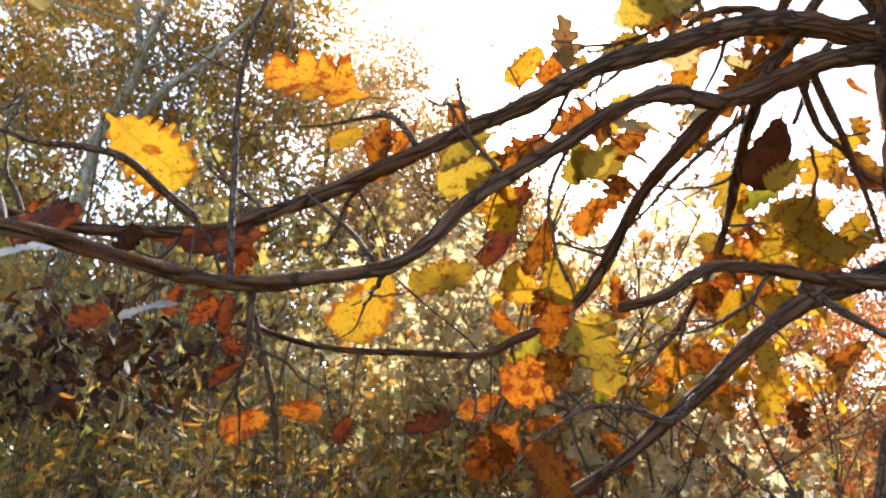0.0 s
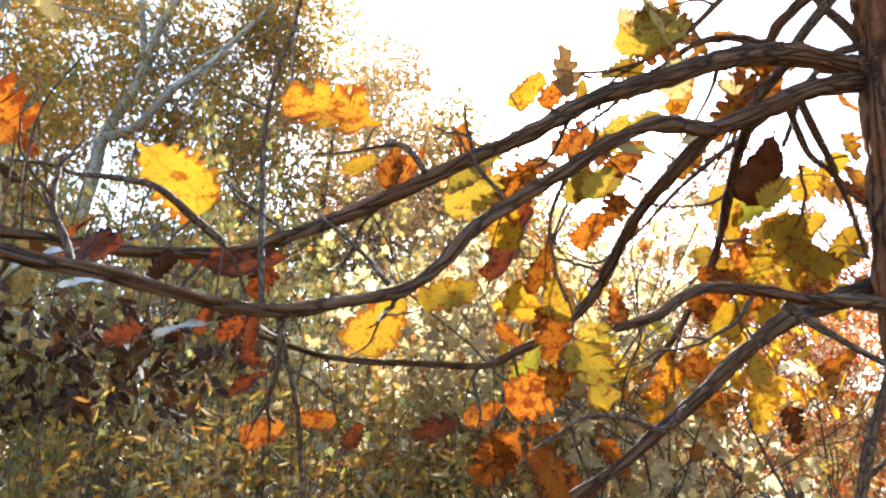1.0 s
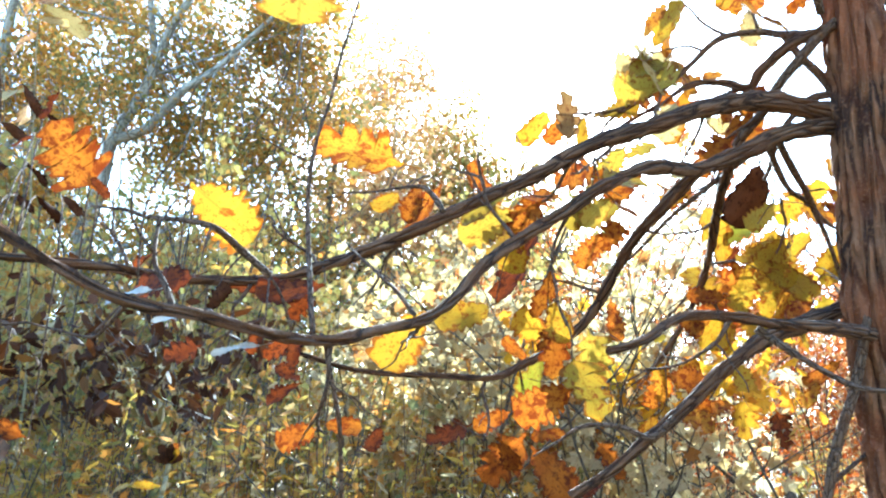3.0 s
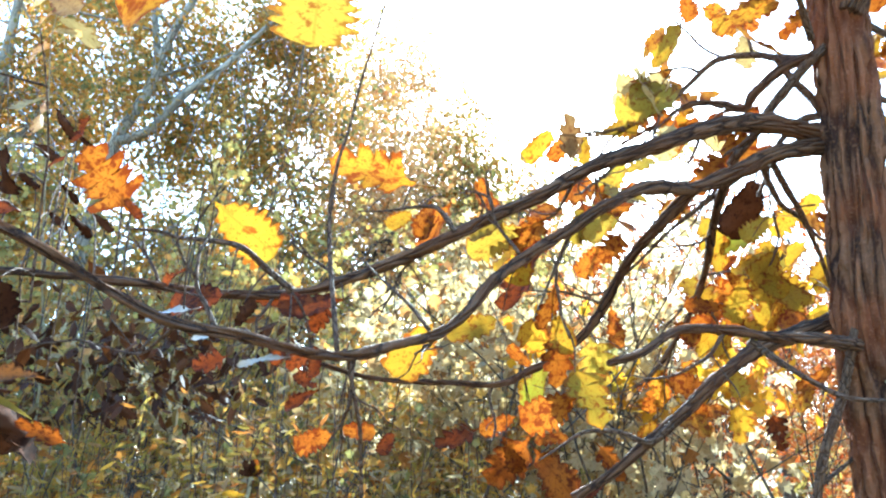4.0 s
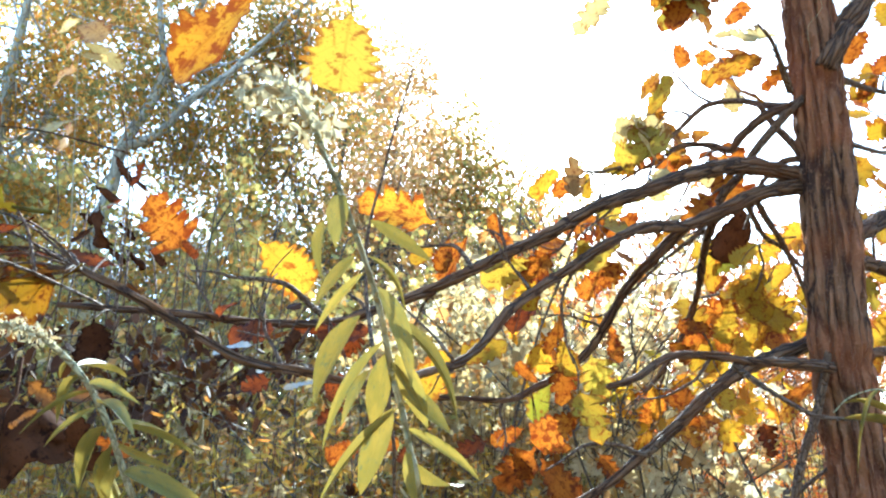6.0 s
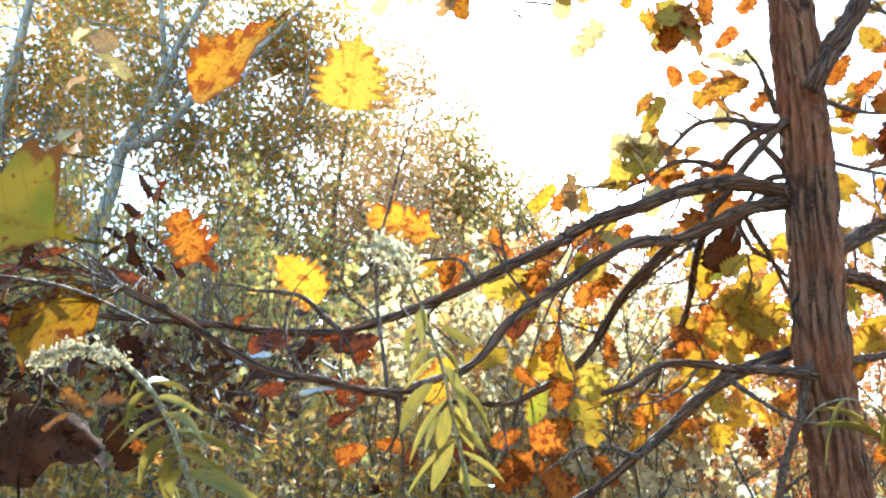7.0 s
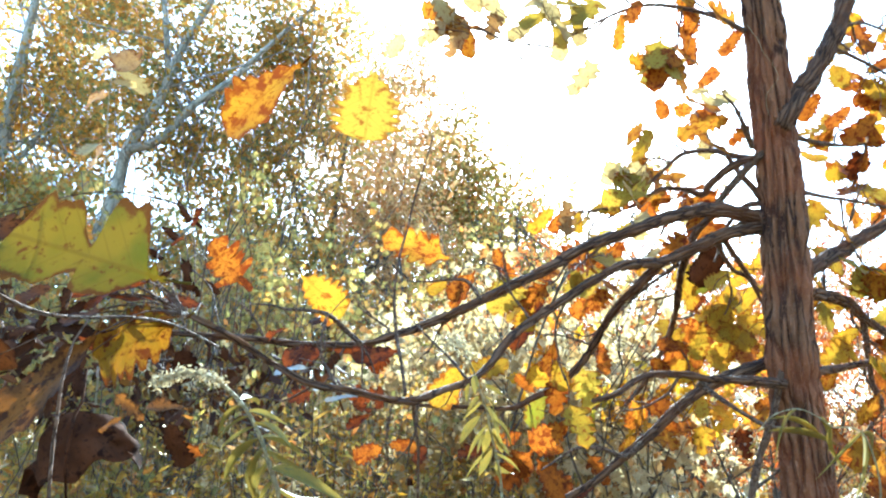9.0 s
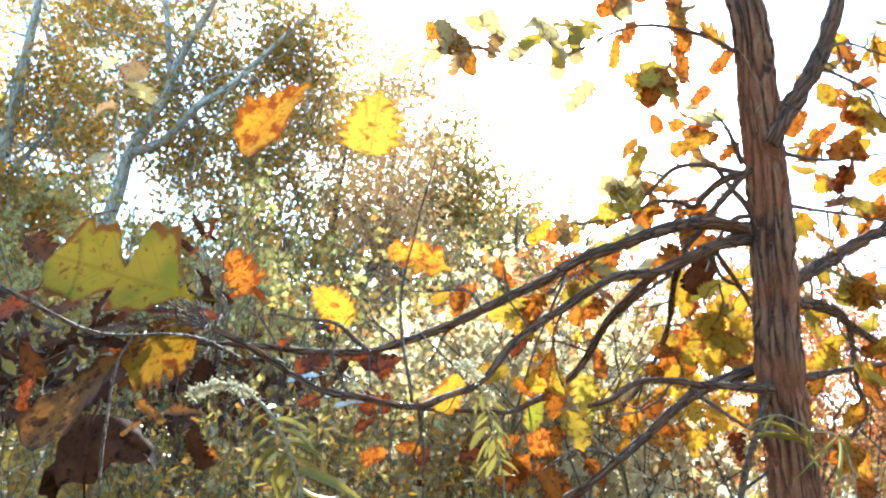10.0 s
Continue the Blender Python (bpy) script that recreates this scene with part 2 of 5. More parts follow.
def ground_material():
    m, n, l, out = nodes_of("leaf_litter")
    tc = n.new("ShaderNodeTexCoord")
    vor = n.new("ShaderNodeTexVoronoi")
    vor.inputs["Scale"].default_value = 14.0
    l.new(tc.outputs["Object"], vor.inputs["Vector"])
    sep = n.new("ShaderNodeSeparateColor")
    l.new(vor.outputs["Color"], sep.inputs[0])
    r = ramp(n, [(0.0, (0.10, 0.055, 0.025)), (0.4, (0.24, 0.13, 0.045)), (0.7, (0.16, 0.12, 0.05)), (1.0, (0.36, 0.20, 0.06))])
    l.new(sep.outputs[0], r.inputs[0])
    soil = noise_node(n, l, tc.outputs["Object"], 0.7, 5)
    col = blend(n, l, step(n, l, soil, 0.45, 0.65), r.outputs[0], (0.09, 0.08, 0.03))
    p = n.new("ShaderNodeBsdfPrincipled")
    p.inputs["Roughness"].default_value = 0.9
    l.new(col, p.inputs["Base Color"])
    b = n.new("ShaderNodeBump")
    b.inputs["Strength"].default_value, b.inputs["Distance"].default_value = 0.9, 0.03
    l.new(vor.outputs["Distance"], b.inputs["Height"])
    l.new(b.outputs[0], p.inputs["Normal"])
    l.new(p.outputs[0], out.inputs[0])
    return m


LITTER = ground_material()


# ---- builders ----
def mesh_of(name, verts, faces, along, material, smooth=True):
    """along: for rods, a point of the straightened rod at each vertex, by which bark runs lengthwise."""
    me = bpy.data.meshes.new(name)
    me.from_pydata([tuple(map(float, v)) for v in verts], [], [tuple(map(int, f)) for f in faces])
    me.materials.append(material)
    me.polygons.foreach_set("use_smooth", [smooth] * len(me.polygons))
    if along is not None:
        me.attributes.new("along", 'FLOAT_VECTOR', 'POINT').data.foreach_set("vector", np.asarray(along, np.float32).ravel())
    me.update()
    return me


def part(name, data, parent, label="", kind=""):
    ob = new(name, data)
    ob.parent = parent
    return tagged(ob, label, "", "", kind)


def thing(name, at, label, category, group="", kind=""):
    ob = new(name)
    ob.empty_display_size = 0.1
    ob.location = at
    return tagged(ob, label, category, group, kind)


def spline(points, per=6):
    """A smooth line through the points (Catmull-Rom)."""
    p = [np.array(q, float) for q in points]
    p = [2 * p[0] - p[1]] + p + [2 * p[-1] - p[-2]]
    out = []
    for a, b, c, d in zip(p[:-3], p[1:-2], p[2:-1], p[3:]):
        for k in range(per):
            t = k / per
            out.append(0.5 * (2 * b + (c - a) * t + (2 * a - 5 * b + 4 * c - d) * t * t + (3 * b - a - 3 * c + d) * t ** 3))
    return np.array(out + [p[-2]])


def tube(points, radii, segs=8, rough=0.0, seed=0.0, furrow=0.0):
    """Vertices and faces of a closed round rod along the points, with knobs and furrows."""
    p = np.asarray(points, float)
    r = np.interp(np.linspace(0, 1, len(p)), np.linspace(0, 1, len(radii)), radii)
    along = np.gradient(p, axis=0)
    along /= np.linalg.norm(along, axis=1)[:, None] + 1e-9
    side = np.cross(along[0], (0.3, 0.9, 0.2))
    run = np.concatenate(([0.0], np.cumsum(np.linalg.norm(np.diff(p, axis=0), axis=1))))
    verts, faces, straight = [], [], []
    for i, (q, d) in enumerate(zip(p, along)):
        side = side - d * side.dot(d)
        side /= np.linalg.norm(side) + 1e-9
        up = np.cross(d, side)
        for k in range(segs):
            a = 2 * math.pi * k / segs
            w = side * math.cos(a) + up * math.sin(a)
            rr = r[i]
            if rough:
                v = Vector(q + w * r[i])
                rr *= 1 + rough * noise.noise(v * 22 + Vector((seed, 0, 0))) + 0.5 * rough * noise.noise(v * 75)
            if furrow:
                c = noise.noise(Vector((math.cos(a) * 3.2 + seed, math.sin(a) * 3.2, run[i] * 7.0)))
                f = noise.noise(Vector((math.cos(a) * 7.5 + seed, math.sin(a) * 7.5, run[i] * 16.0)))
                rr += furrow * (1 - 2.4 * max(0.0, 0.32 - abs(c)) - 1.6 * max(0.0, 0.3 - abs(f)))
            verts.append(q + w * rr)
            straight.append((math.cos(a) * r[i] + seed, math.sin(a) * r[i], run[i]))
    n = len(p)
    for i in range(n - 1):
        for k in range(segs):
            a, b = i * segs + k, i * segs + (k + 1) % segs
            faces.append((a, b, b + segs, a + segs))
    faces.append(tuple(range(segs - 1, -1, -1)))
    faces.append(tuple(range((n - 1) * segs, n * segs)))
    return verts, faces, straight


def joined(pieces):
    verts, faces, straight = [], [], []
    for v, f, s in pieces:
        k = len(verts)
        verts.extend(v)
        faces.extend(tuple(i + k for i in q) for q in f)
        straight.extend(s)
    return verts, faces, straight


# flat outlines of small leaves, base at 0,0 and tip at 0,1; the midrib is folded
SHAPES = {
    "lance": ([(0, 0), (0.11, 0.3), (0.09, 0.65), (0, 1), (-0.09, 0.65), (-0.11, 0.3)], [(0, 1, 2, 3), (0, 3, 4, 5)]),
    "oval_far": ([(0, 0), (0.30, 0.28), (0.27, 0.68), (0, 1), (-0.27, 0.68), (-0.30, 0.28)], [(0, 1, 2, 3), (0, 3, 4, 5)]),
    "oval": ([(0, 0), (0.22, 0.3), (0.2, 0.7), (0, 1), (-0.2, 0.7), (-0.22, 0.3)], [(0, 1, 2, 3), (0, 3, 4, 5)]),
    "round": ([(0, 0), (0.36, 0.25), (0.3, 0.72), (0, 1), (-0.3, 0.72), (-0.36, 0.25)], [(0, 1, 2, 3), (0, 3, 4, 5)]),
    "maple": ([(0, 0), (0.42, 0.08), (0.26, 0.28), (0.58, 0.52), (0.26, 0.55), (0.3, 0.72), (0.12, 0.68), (0, 1), (-0.12, 0.68), (-0.3, 0.72), (-0.26, 0.55), (-0.58, 0.52), (-0.26, 0.28), (-0.42, 0.08)],
              [(0, 1, 2), (0, 2, 3, 4), (0, 4, 5, 6), (0, 6, 7), (0, 7, 8), (0, 8, 9, 10), (0, 10, 11, 12), (0, 12, 13)]),
    "oak": ([(0, 0), (0.12, 0.18), (0.09, 0.28), (0.26, 0.38), (0.15, 0.5), (0.34, 0.64), (0.2, 0.74), (0.22, 0.9), (0, 1), (-0.22, 0.9), (-0.2, 0.74), (-0.34, 0.64), (-0.15, 0.5), (-0.26, 0.38), (-0.09, 0.28), (-0.12, 0.18)],
            [(0, 1, 2), (0, 2, 3, 4), (0, 4, 5, 6), (0, 6, 7, 8), (0, 8, 9, 10), (0, 10, 11, 12), (0, 12, 13, 14), (0, 14, 15)]),
}


def foliage(places, sizes, shape, rng, droop=0.4, fold=0.5, up=None):
    """Vertices and faces of one small leaf at each place; leaves hang by droop, turned every way."""
    outline, quads = SHAPES[shape]
    o = np.array(outline)
    n, k = len(places), len(o)
    axis = rng.normal(size=(n, 3))
    axis[:, 2] -= droop * 1.6
    if up is not None:
        axis = rng.normal(size=(n, 3)) * 0.55 + up
    axis /= np.linalg.norm(axis, axis=1)[:, None]
    nor = rng.normal(size=(n, 3))
    nor -= axis * (nor * axis).sum(1)[:, None]
    nor /= np.linalg.norm(nor, axis=1)[:, None]
    side = np.cross(axis, nor)
    curl = rng.uniform(-0.35, 0.35, size=n)
    lift = np.abs(o[:, 0])[None, :] * fold * rng.uniform(0.2, 1.0, size=n)[:, None] + (o[:, 1] ** 2)[None, :] * curl[:, None]
    v = (np.asarray(places)[:, None] + np.asarray(sizes)[:, None, None] *
         (o[None, :, 0, None] * side[:, None] + o[None, :, 1, None] * axis[:, None] + lift[:, :, None] * nor[:, None]))
    faces = [tuple(i * k + q for q in f) for i in range(n) for f in quads]
    return v.reshape(-1, 3), faces, None


def grow(rng, start, way, length, radius, levels, spread=0.6, forks=4, rise=0.1, wander=0.18):
    """Rods (points, radii) of a branching shoot, and the spots along its ends where leaves sit."""
    steps = 6
    p, d = [np.array(start, float)], np.array(way, float) / np.linalg.norm(way)
    for _ in range(steps):
        d = d + rng.normal(size=3) * wander + np.array((0, 0, rise * 0.3))
        d /= np.linalg.norm(d)
        p.append(p[-1] + d * length / steps)
    rods, spots = [(np.array(p), (radius, radius * 0.45))], []
    if levels == 0:
        for a, b in zip(p[1:-1], p[2:]):
            spots.extend((a, (a + b) / 2))
        spots.append(p[-1])
        return rods, spots
    for k in range(forks):
        f = 0.25 + 0.75 * (k + rng.uniform(0.2, 0.8)) / forks
        i = min(int(f * steps), steps - 1)
        q = p[i] + (p[i + 1] - p[i]) * (f * steps - i)
        w = (p[i + 1] - p[i]) / (length / steps) + rng.normal(size=3) * spread + np.array((0, 0, rise))
        r2, s2 = grow(rng, q, w, length * rng.uniform(0.45, 0.7), radius * 0.5, levels - 1, spread, forks, rise, wander)
        rods.extend(r2)
        spots.extend(s2)
    spots.append(p[-1])
    return rods, spots


def rods_mesh(name, rods, material, segs=5, per=2):
    return mesh_of(name, *joined([tube(spline(p, per), r, segs) for p, r in rods]), material)


# ---- ground ----
def ground_sheet():
    ring = [0, 2, 4, 7, 11, 16, 24, 40, 80, 200, 700, 2500]
    verts, faces, seg = [(0, 0, 0)], [], 48
    for r in ring[1:]:
        for k in range(seg):
            a = 2 * math.pi * k / seg
            x, y = r * math.cos(a), r * math.sin(a)
            verts.append((x, y, 0.05 * noise.noise(Vector((x * 0.4, y * 0.4, 0))) - 0.02))
    for k in range(seg):
        faces.append((0, 1 + k, 1 + (k + 1) % seg))
    for i in range(len(ring) - 2):
        for k in range(seg):
            a, b = 1 + i * seg + k, 1 + i * seg + (k + 1) % seg
            faces.append((a, a + seg, b + seg, b))
    ob = new("ground", mesh_of("ground", verts, faces, None, LITTER))
    return tagged(ob, "woodland floor covered with brown fallen leaves", "ground", "", "structure")


ground_sheet()


def fallen_leaves():
    rng = np.random.default_rng(12)
    r, a = rng.uniform(0.05, 1.0, size=7000) ** 0.6 * 11, rng.uniform(0, 2 * math.pi, size=7000)
    x, y = r * np.cos(a), r * np.sin(a)
    z = np.array([0.05 * noise.noise(Vector((u * 0.4, v * 0.4, 0))) for u, v in zip(x, y)]) + 0.01
    flat = np.stack((rng.normal(size=7000), rng.normal(size=7000), 0.15 * rng.normal(size=7000)), 1)
    q = np.stack((x, y, z), 1)
    ob = new("fallen_leaves", mesh_of("fallen_leaves", *foliage(q, rng.uniform(0.07, 0.14, size=7000), "oak", rng, 0.0, 0.3, flat * 2), CROWN_BROWN, False))
    tagged(ob, "dry brown oak leaves scattered on the ground", "leaves", "", "stuff")


# ---- far trees ----
def clumps(rng, centre, radii, count, each, spread, gaps=()):
    """Leaf places in loose clumps inside an ellipsoid, none inside the gaps (centre, radius)."""
    out = []
    while len(out) < count:
        u = rng.normal(size=3)
        u = u / np.linalg.norm(u) * rng.uniform(0, 1) ** 0.4
        c = np.array(centre) + u * np.array(radii)
        if noise.noise(Vector(c) * 0.75) < -0.08 or c[2] < 0.5:
            continue
        out.append(c)
    q = np.repeat(np.array(out), each, axis=0)
    q = q + rng.normal(size=q.shape) * spread * np.array((1, 1, 0.7))
    keep = np.ones(len(q), bool)
    for g, r in gaps:
        keep &= np.linalg.norm((q - np.array(g)) / np.array(r), axis=1) > 1
    return q[keep]


def far_tree(name, label, trunk, trunk_radii, limbs, crowns, bark, leaf_mat, seed, size=0.11, shape="round", twigs=60, gaps=()):
    """trunk and limbs are lines of points; crowns are (centre, radii, clumps, leaves in each, spread)."""
    rng = np.random.default_rng(seed)
    base = np.array(trunk[0], float)
    root = thing(name, base, label, "tree", "trees of the wood")
    part("trunk", mesh_of("trunk", *tube(spline(np.array(trunk) - base, 6), trunk_radii, 12, 0.12, seed), bark), root)
    for k, (line, radii) in enumerate(limbs):
        part("limb", mesh_of("limb", *tube(spline(np.array(line) - base, 6), radii, 8, 0.12, seed + k), bark), root)
    lines = [np.array(t) for t in [trunk] + [l for l, _ in limbs]]
    leaves = np.concatenate([clumps(rng, *c, gaps=gaps) for c in crowns])
    rods = []
    for _ in range(twigs):
        line = lines[rng.integers(len(lines))]
        s = spline(line, 4)
        a = s[rng.integers(len(s) // 3, len(s))]
        b = leaves[rng.integers(len(leaves))]
        if np.linalg.norm(b - a) > 4.5:
            continue
        mid = (a + b) / 2 + rng.normal(size=3) * 0.35
        rods.append((np.array([a, mid, b]) - base, (0.035, 0.008)))
    if rods:
        part("twig", rods_mesh("twig", rods, bark, 4, 4), root, "", "stuff")
    sizes = rng.uniform(0.6, 1.35, size=len(leaves)) * size
    part("crown", mesh_of("crown", *foliage(leaves - base, sizes, shape, rng), leaf_mat, False), root, "", "stuff")
    return root


far_tree("aspen_tree", "tall pale-barked tree with golden and brown autumn leaves",
         [(-8.9, 15.0, 0), (-8.55, 14.8, 3.6), (-8.2, 14.3, 5.9), (-7.75, 13.9, 7.4), (-7.5, 13.6, 8.25), (-6.83, 13.3, 9.3), (-6.26, 12.9, 10.55), (-5.62, 12.6, 11.6), (-4.99, 12.2, 13.3)], (0.19, 0.13, 0.05),
         [([(-7.5, 13.6, 8.2), (-6.66, 13.4, 8.45), (-5.9, 13.15, 9.2), (-5.13, 13.0, 9.7), (-4.36, 12.8, 10.4), (-3.21, 12.5, 11.4)], (0.12, 0.04)),
          ([(-6.83, 13.3, 9.3), (-6.64, 13.2, 9.85), (-6.66, 12.8, 10.9), (-6.81, 12.5, 12.1)], (0.11, 0.05)),
          ([(-8.3, 14.5, 5.0), (-7.4, 14.2, 5.8), (-6.6, 14.1, 6.1), (-5.6, 14.1, 6.9)], (0.10, 0.04))],
         [((-7.0, 14.6, 11.0), (4.0, 1.7, 4.2), 575, 32, 0.30), ((-4.8, 14.6, 8.4), (2.6, 1.5, 3.8), 287, 32, 0.30), ((-5.6, 15.0, 5.0), (3.6, 1.8, 2.4), 475, 35, 0.30), ((-9.2, 14.8, 4.4), (2.4, 1.6, 2.0), 287, 35, 0.30), ((-3.5, 13.4, 11.2), (1.5, 1.2, 1.8), 77, 32, 0.30), ((-2.3, 14.0, 9.8), (1.0, 1.0, 1.8), 40, 16, 0.36), ((-6.7, 12.5, 9.8), (2.2, 0.5, 2.6), 60, 20, 0.28)],
         PALE_BARK, CROWN_GOLD, 3, 0.118, "oval_far", gaps=[((-8.2, 14.2, 7.7), (0.95, 6.0, 0.8)), ((-1.6, 15.5, 13.6), (1.6, 6, 2.2))])
far_tree("aspen_tree", "pale-barked tree with dense gold-brown leaves",
         [(-12.5, 15.8, 0), (-11.73, 15.1, 6.8), (-11.07, 14.5, 8.8), (-10.62, 13.9, 10.7), (-10.32, 13.5, 11.9), (-10.0, 13.1, 13.6)], (0.20, 0.14, 0.06),
         [([(-11.4, 14.9, 7.7), (-10.6, 14.7, 8.6), (-9.8, 14.5, 9.8)], (0.1, 0.04))],
         [((-10.8, 15.2, 11.0), (2.8, 1.6, 4.6), 420, 32, 0.30), ((-11.0, 15.0, 5.4), (3.2, 1.7, 3.2), 332, 35, 0.30), ((-10.4, 15.0, 7.6), (2.2, 1.5, 2.6), 188, 32, 0.30)],
         PALE_BARK, CROWN_GOLD, 4, 0.118, "oval_far", gaps=[((-8.2, 14.2, 7.7), (0.95, 6.0, 0.8))])
far_tree("woodland_tree", "slender tree with olive and brown autumn crown",
         [(-3.2, 16.5, 0), (-3.0, 16.4, 4.0), (-3.1, 16.2, 7.2), (-2.8, 16.0, 10.4)], (0.17, 0.11, 0.03),
         [([(-3.0, 16.3, 4.4), (-2.2, 16.2, 6.0), (-1.4, 16.0, 7.0)], (0.08, 0.03)), ([(-3.1, 16.3, 6.0), (-4.0, 16.2, 7.8), (-4.4, 16.0, 9.2)], (0.08, 0.03))],
         [((-4.0, 16.2, 8.4), (2.0, 1.4, 3.4), 130, 16, 0.5), ((-1.4, 16.2, 5.4), (2.2, 1.4, 2.5), 200, 20, 0.5), ((-4.2, 15.8, 11.2), (2.0, 1.4, 2.2), 70, 16, 0.5), ((-2.4, 16.2, 9.2), (1.6, 1.3, 2.6), 95, 16, 0.5), ((-0.9, 16.2, 8.4), (1.3, 1.2, 2.0), 85, 15, 0.5), ((0.7, 16.4, 4.6), (1.8, 1.4, 2.2), 100, 18, 0.55), ((-3.0, 16.0, 3.8), (3.8, 1.6, 2.8), 330, 30, 0.40)],
         GREY_BARK, CROWN_BROWN, 5, 0.115, "oval_far")
far_tree("woodland_tree", "hazy thin-crowned tree with small olive leaves",
         [(2.4, 21, 0), (2.5, 21, 4.5), (2.2, 20.8, 7.9), (2.3, 20.8, 9.9)], (0.16, 0.1, 0.02),
         [([(2.4, 21, 5.0), (3.4, 21, 7.0), (3.9, 21, 8.3)], (0.07, 0.02)), ([(2.4, 21, 5.5), (1.3, 21, 7.5), (0.9, 20.8, 9.2)], (0.07, 0.02))],
         [((1.8, 20.8, 6.9), (2.6, 1.8, 3.0), 230, 22, 0.36), ((5.6, 21.0, 5.8), (2.6, 1.8, 2.4), 120, 20, 0.36), ((2.4, 20.6, 3.2), (3.4, 1.8, 2.4), 160, 22, 0.36)],
         GREY_BARK, CROWN_OLIVE, 6, 0.12)
far_tree("woodland_tree", "low sparse tree with rust and orange leaves",
         [(9.0, 19, 0), (9.1, 19, 3.2), (9.0, 18.8, 6.0), (9.4, 18.8, 8.0)], (0.13, 0.08, 0.02),
         [([(9.0, 19, 3.5), (8.0, 19, 5.2), (7.4, 19, 6.6)], (0.06, 0.02)), ([(9.0, 19, 3.8), (10.2, 19, 5.6), (11.0, 18.8, 6.9)], (0.06, 0.02))],
         [((8.6, 19, 4.6), (4.6, 1.8, 2.8), 130, 16, 0.42), ((13.0, 19.5, 4.8), (2.6, 1.8, 3.0), 80, 16, 0.42), ((9.0, 19.2, 3.0), (5.0, 1.6, 2.0), 150, 16, 0.42)],
         GREY_BARK, RED_LEAF, 7, 0.10)


far_tree("tall_tree", "tall distant tree with hazy brown lacework crown",
         [(-3.4, 38.5, 0), (-3.2, 38.4, 8), (-3.6, 38.2, 15), (-3.3, 38, 22)], (0.4, 0.26, 0.06),
         [([(-3.3, 38.3, 10), (-1.6, 38.2, 14), (-0.8, 38, 18)], (0.16, 0.05)), ([(-3.5, 38.3, 12), (-5.4, 38.2, 16), (-6.2, 38, 20)], (0.16, 0.05))],
         [((-3.8, 38, 18.0), (4.4, 3, 10.5), 600, 30, 0.8)], GREY_BARK, CROWN_BROWN, 8, 0.22)
far_tree("tall_tree", "distant slender tree with thin olive-brown crown",
         [(1.0, 39, 0), (0.9, 39, 8), (1.3, 38.6, 14), (1.1, 38.4, 20)], (0.36, 0.22, 0.05),
         [([(0.9, 38.9, 9), (2.2, 38.8, 13), (2.9, 38.6, 17)], (0.14, 0.04)), ([(1.0, 38.9, 10), (-0.4, 38.8, 14), (-0.9, 38.6, 18)], (0.14, 0.04))],
         [((0.9, 38.5, 13.8), (3.0, 3, 9.6), 560, 30, 0.8)], GREY_BARK, CROWN_OLIVE, 9, 0.23)
far_tree("tall_tree", "distant thin-crowned tree with small olive leaves",
         [(4.8, 39, 0), (4.7, 39, 7), (5.0, 38.6, 12), (4.9, 38.4, 17)], (0.32, 0.2, 0.05),
         [([(4.8, 38.9, 8), (6.0, 38.8, 11), (6.6, 38.6, 14)], (0.12, 0.04)), ([(4.8, 38.9, 8.5), (3.6, 38.8, 12), (3.2, 38.6, 15)], (0.12, 0.04))],
         [((4.9, 38.5, 11.0), (2.8, 3, 8.2), 400, 26, 0.8), ((9.4, 38.5, 7.0), (3.6, 3, 5.4), 160, 16, 0.8)], GREY_BARK, CROWN_OLIVE, 10, 0.21)


def far_woods():
    """The wood's distant edge all the way round, thinnest towards the sun."""
    rng = np.random.default_rng(11)
    places, rods = [], []
    for k in range(300):
        a = rng.uniform(0, 2 * math.pi)
        if abs(a - math.pi / 2) < 0.75:
            r, top = rng.uniform(24, 40), (rng.uniform(7, 10) if a > math.pi / 2 + 0.12 else rng.uniform(2.6, 4.6))
            if a < math.pi / 2 - 0.02 and rng.uniform() < 0.45:
                continue
        else:
            r, top = rng.uniform(20, 40), rng.uniform(8, 13)
        x, y = r * math.cos(a), r * math.sin(a)
        rods.append((np.array([(x, y, 0), (x + rng.normal() * 0.3, y, top * 0.5), (x + rng.normal() * 0.6, y, top * 0.95)]), (0.14, 0.03)))
        q = np.array((x, y, top * 0.6)) + rng.normal(size=(150, 3)) * np.array((1.5, 1.5, top * 0.22))
        places.append(q[q[:, 2] > 0.3])
    q = np.concatenate(places)
    wood = thing("far_woods", (0, 0, 0), "distant edge of an autumn wood with brown leaves", "woods", "", "stuff")
    part("trunks", rods_mesh("trunks", rods, GREY_BARK, 5, 3), wood, "", "stuff")
    part("crowns", mesh_of("crowns", *foliage(q, rng.uniform(0.25, 0.5, size=len(q)), "round", rng), CROWN_OLIVE, False), wood, "", "stuff")


far_woods()


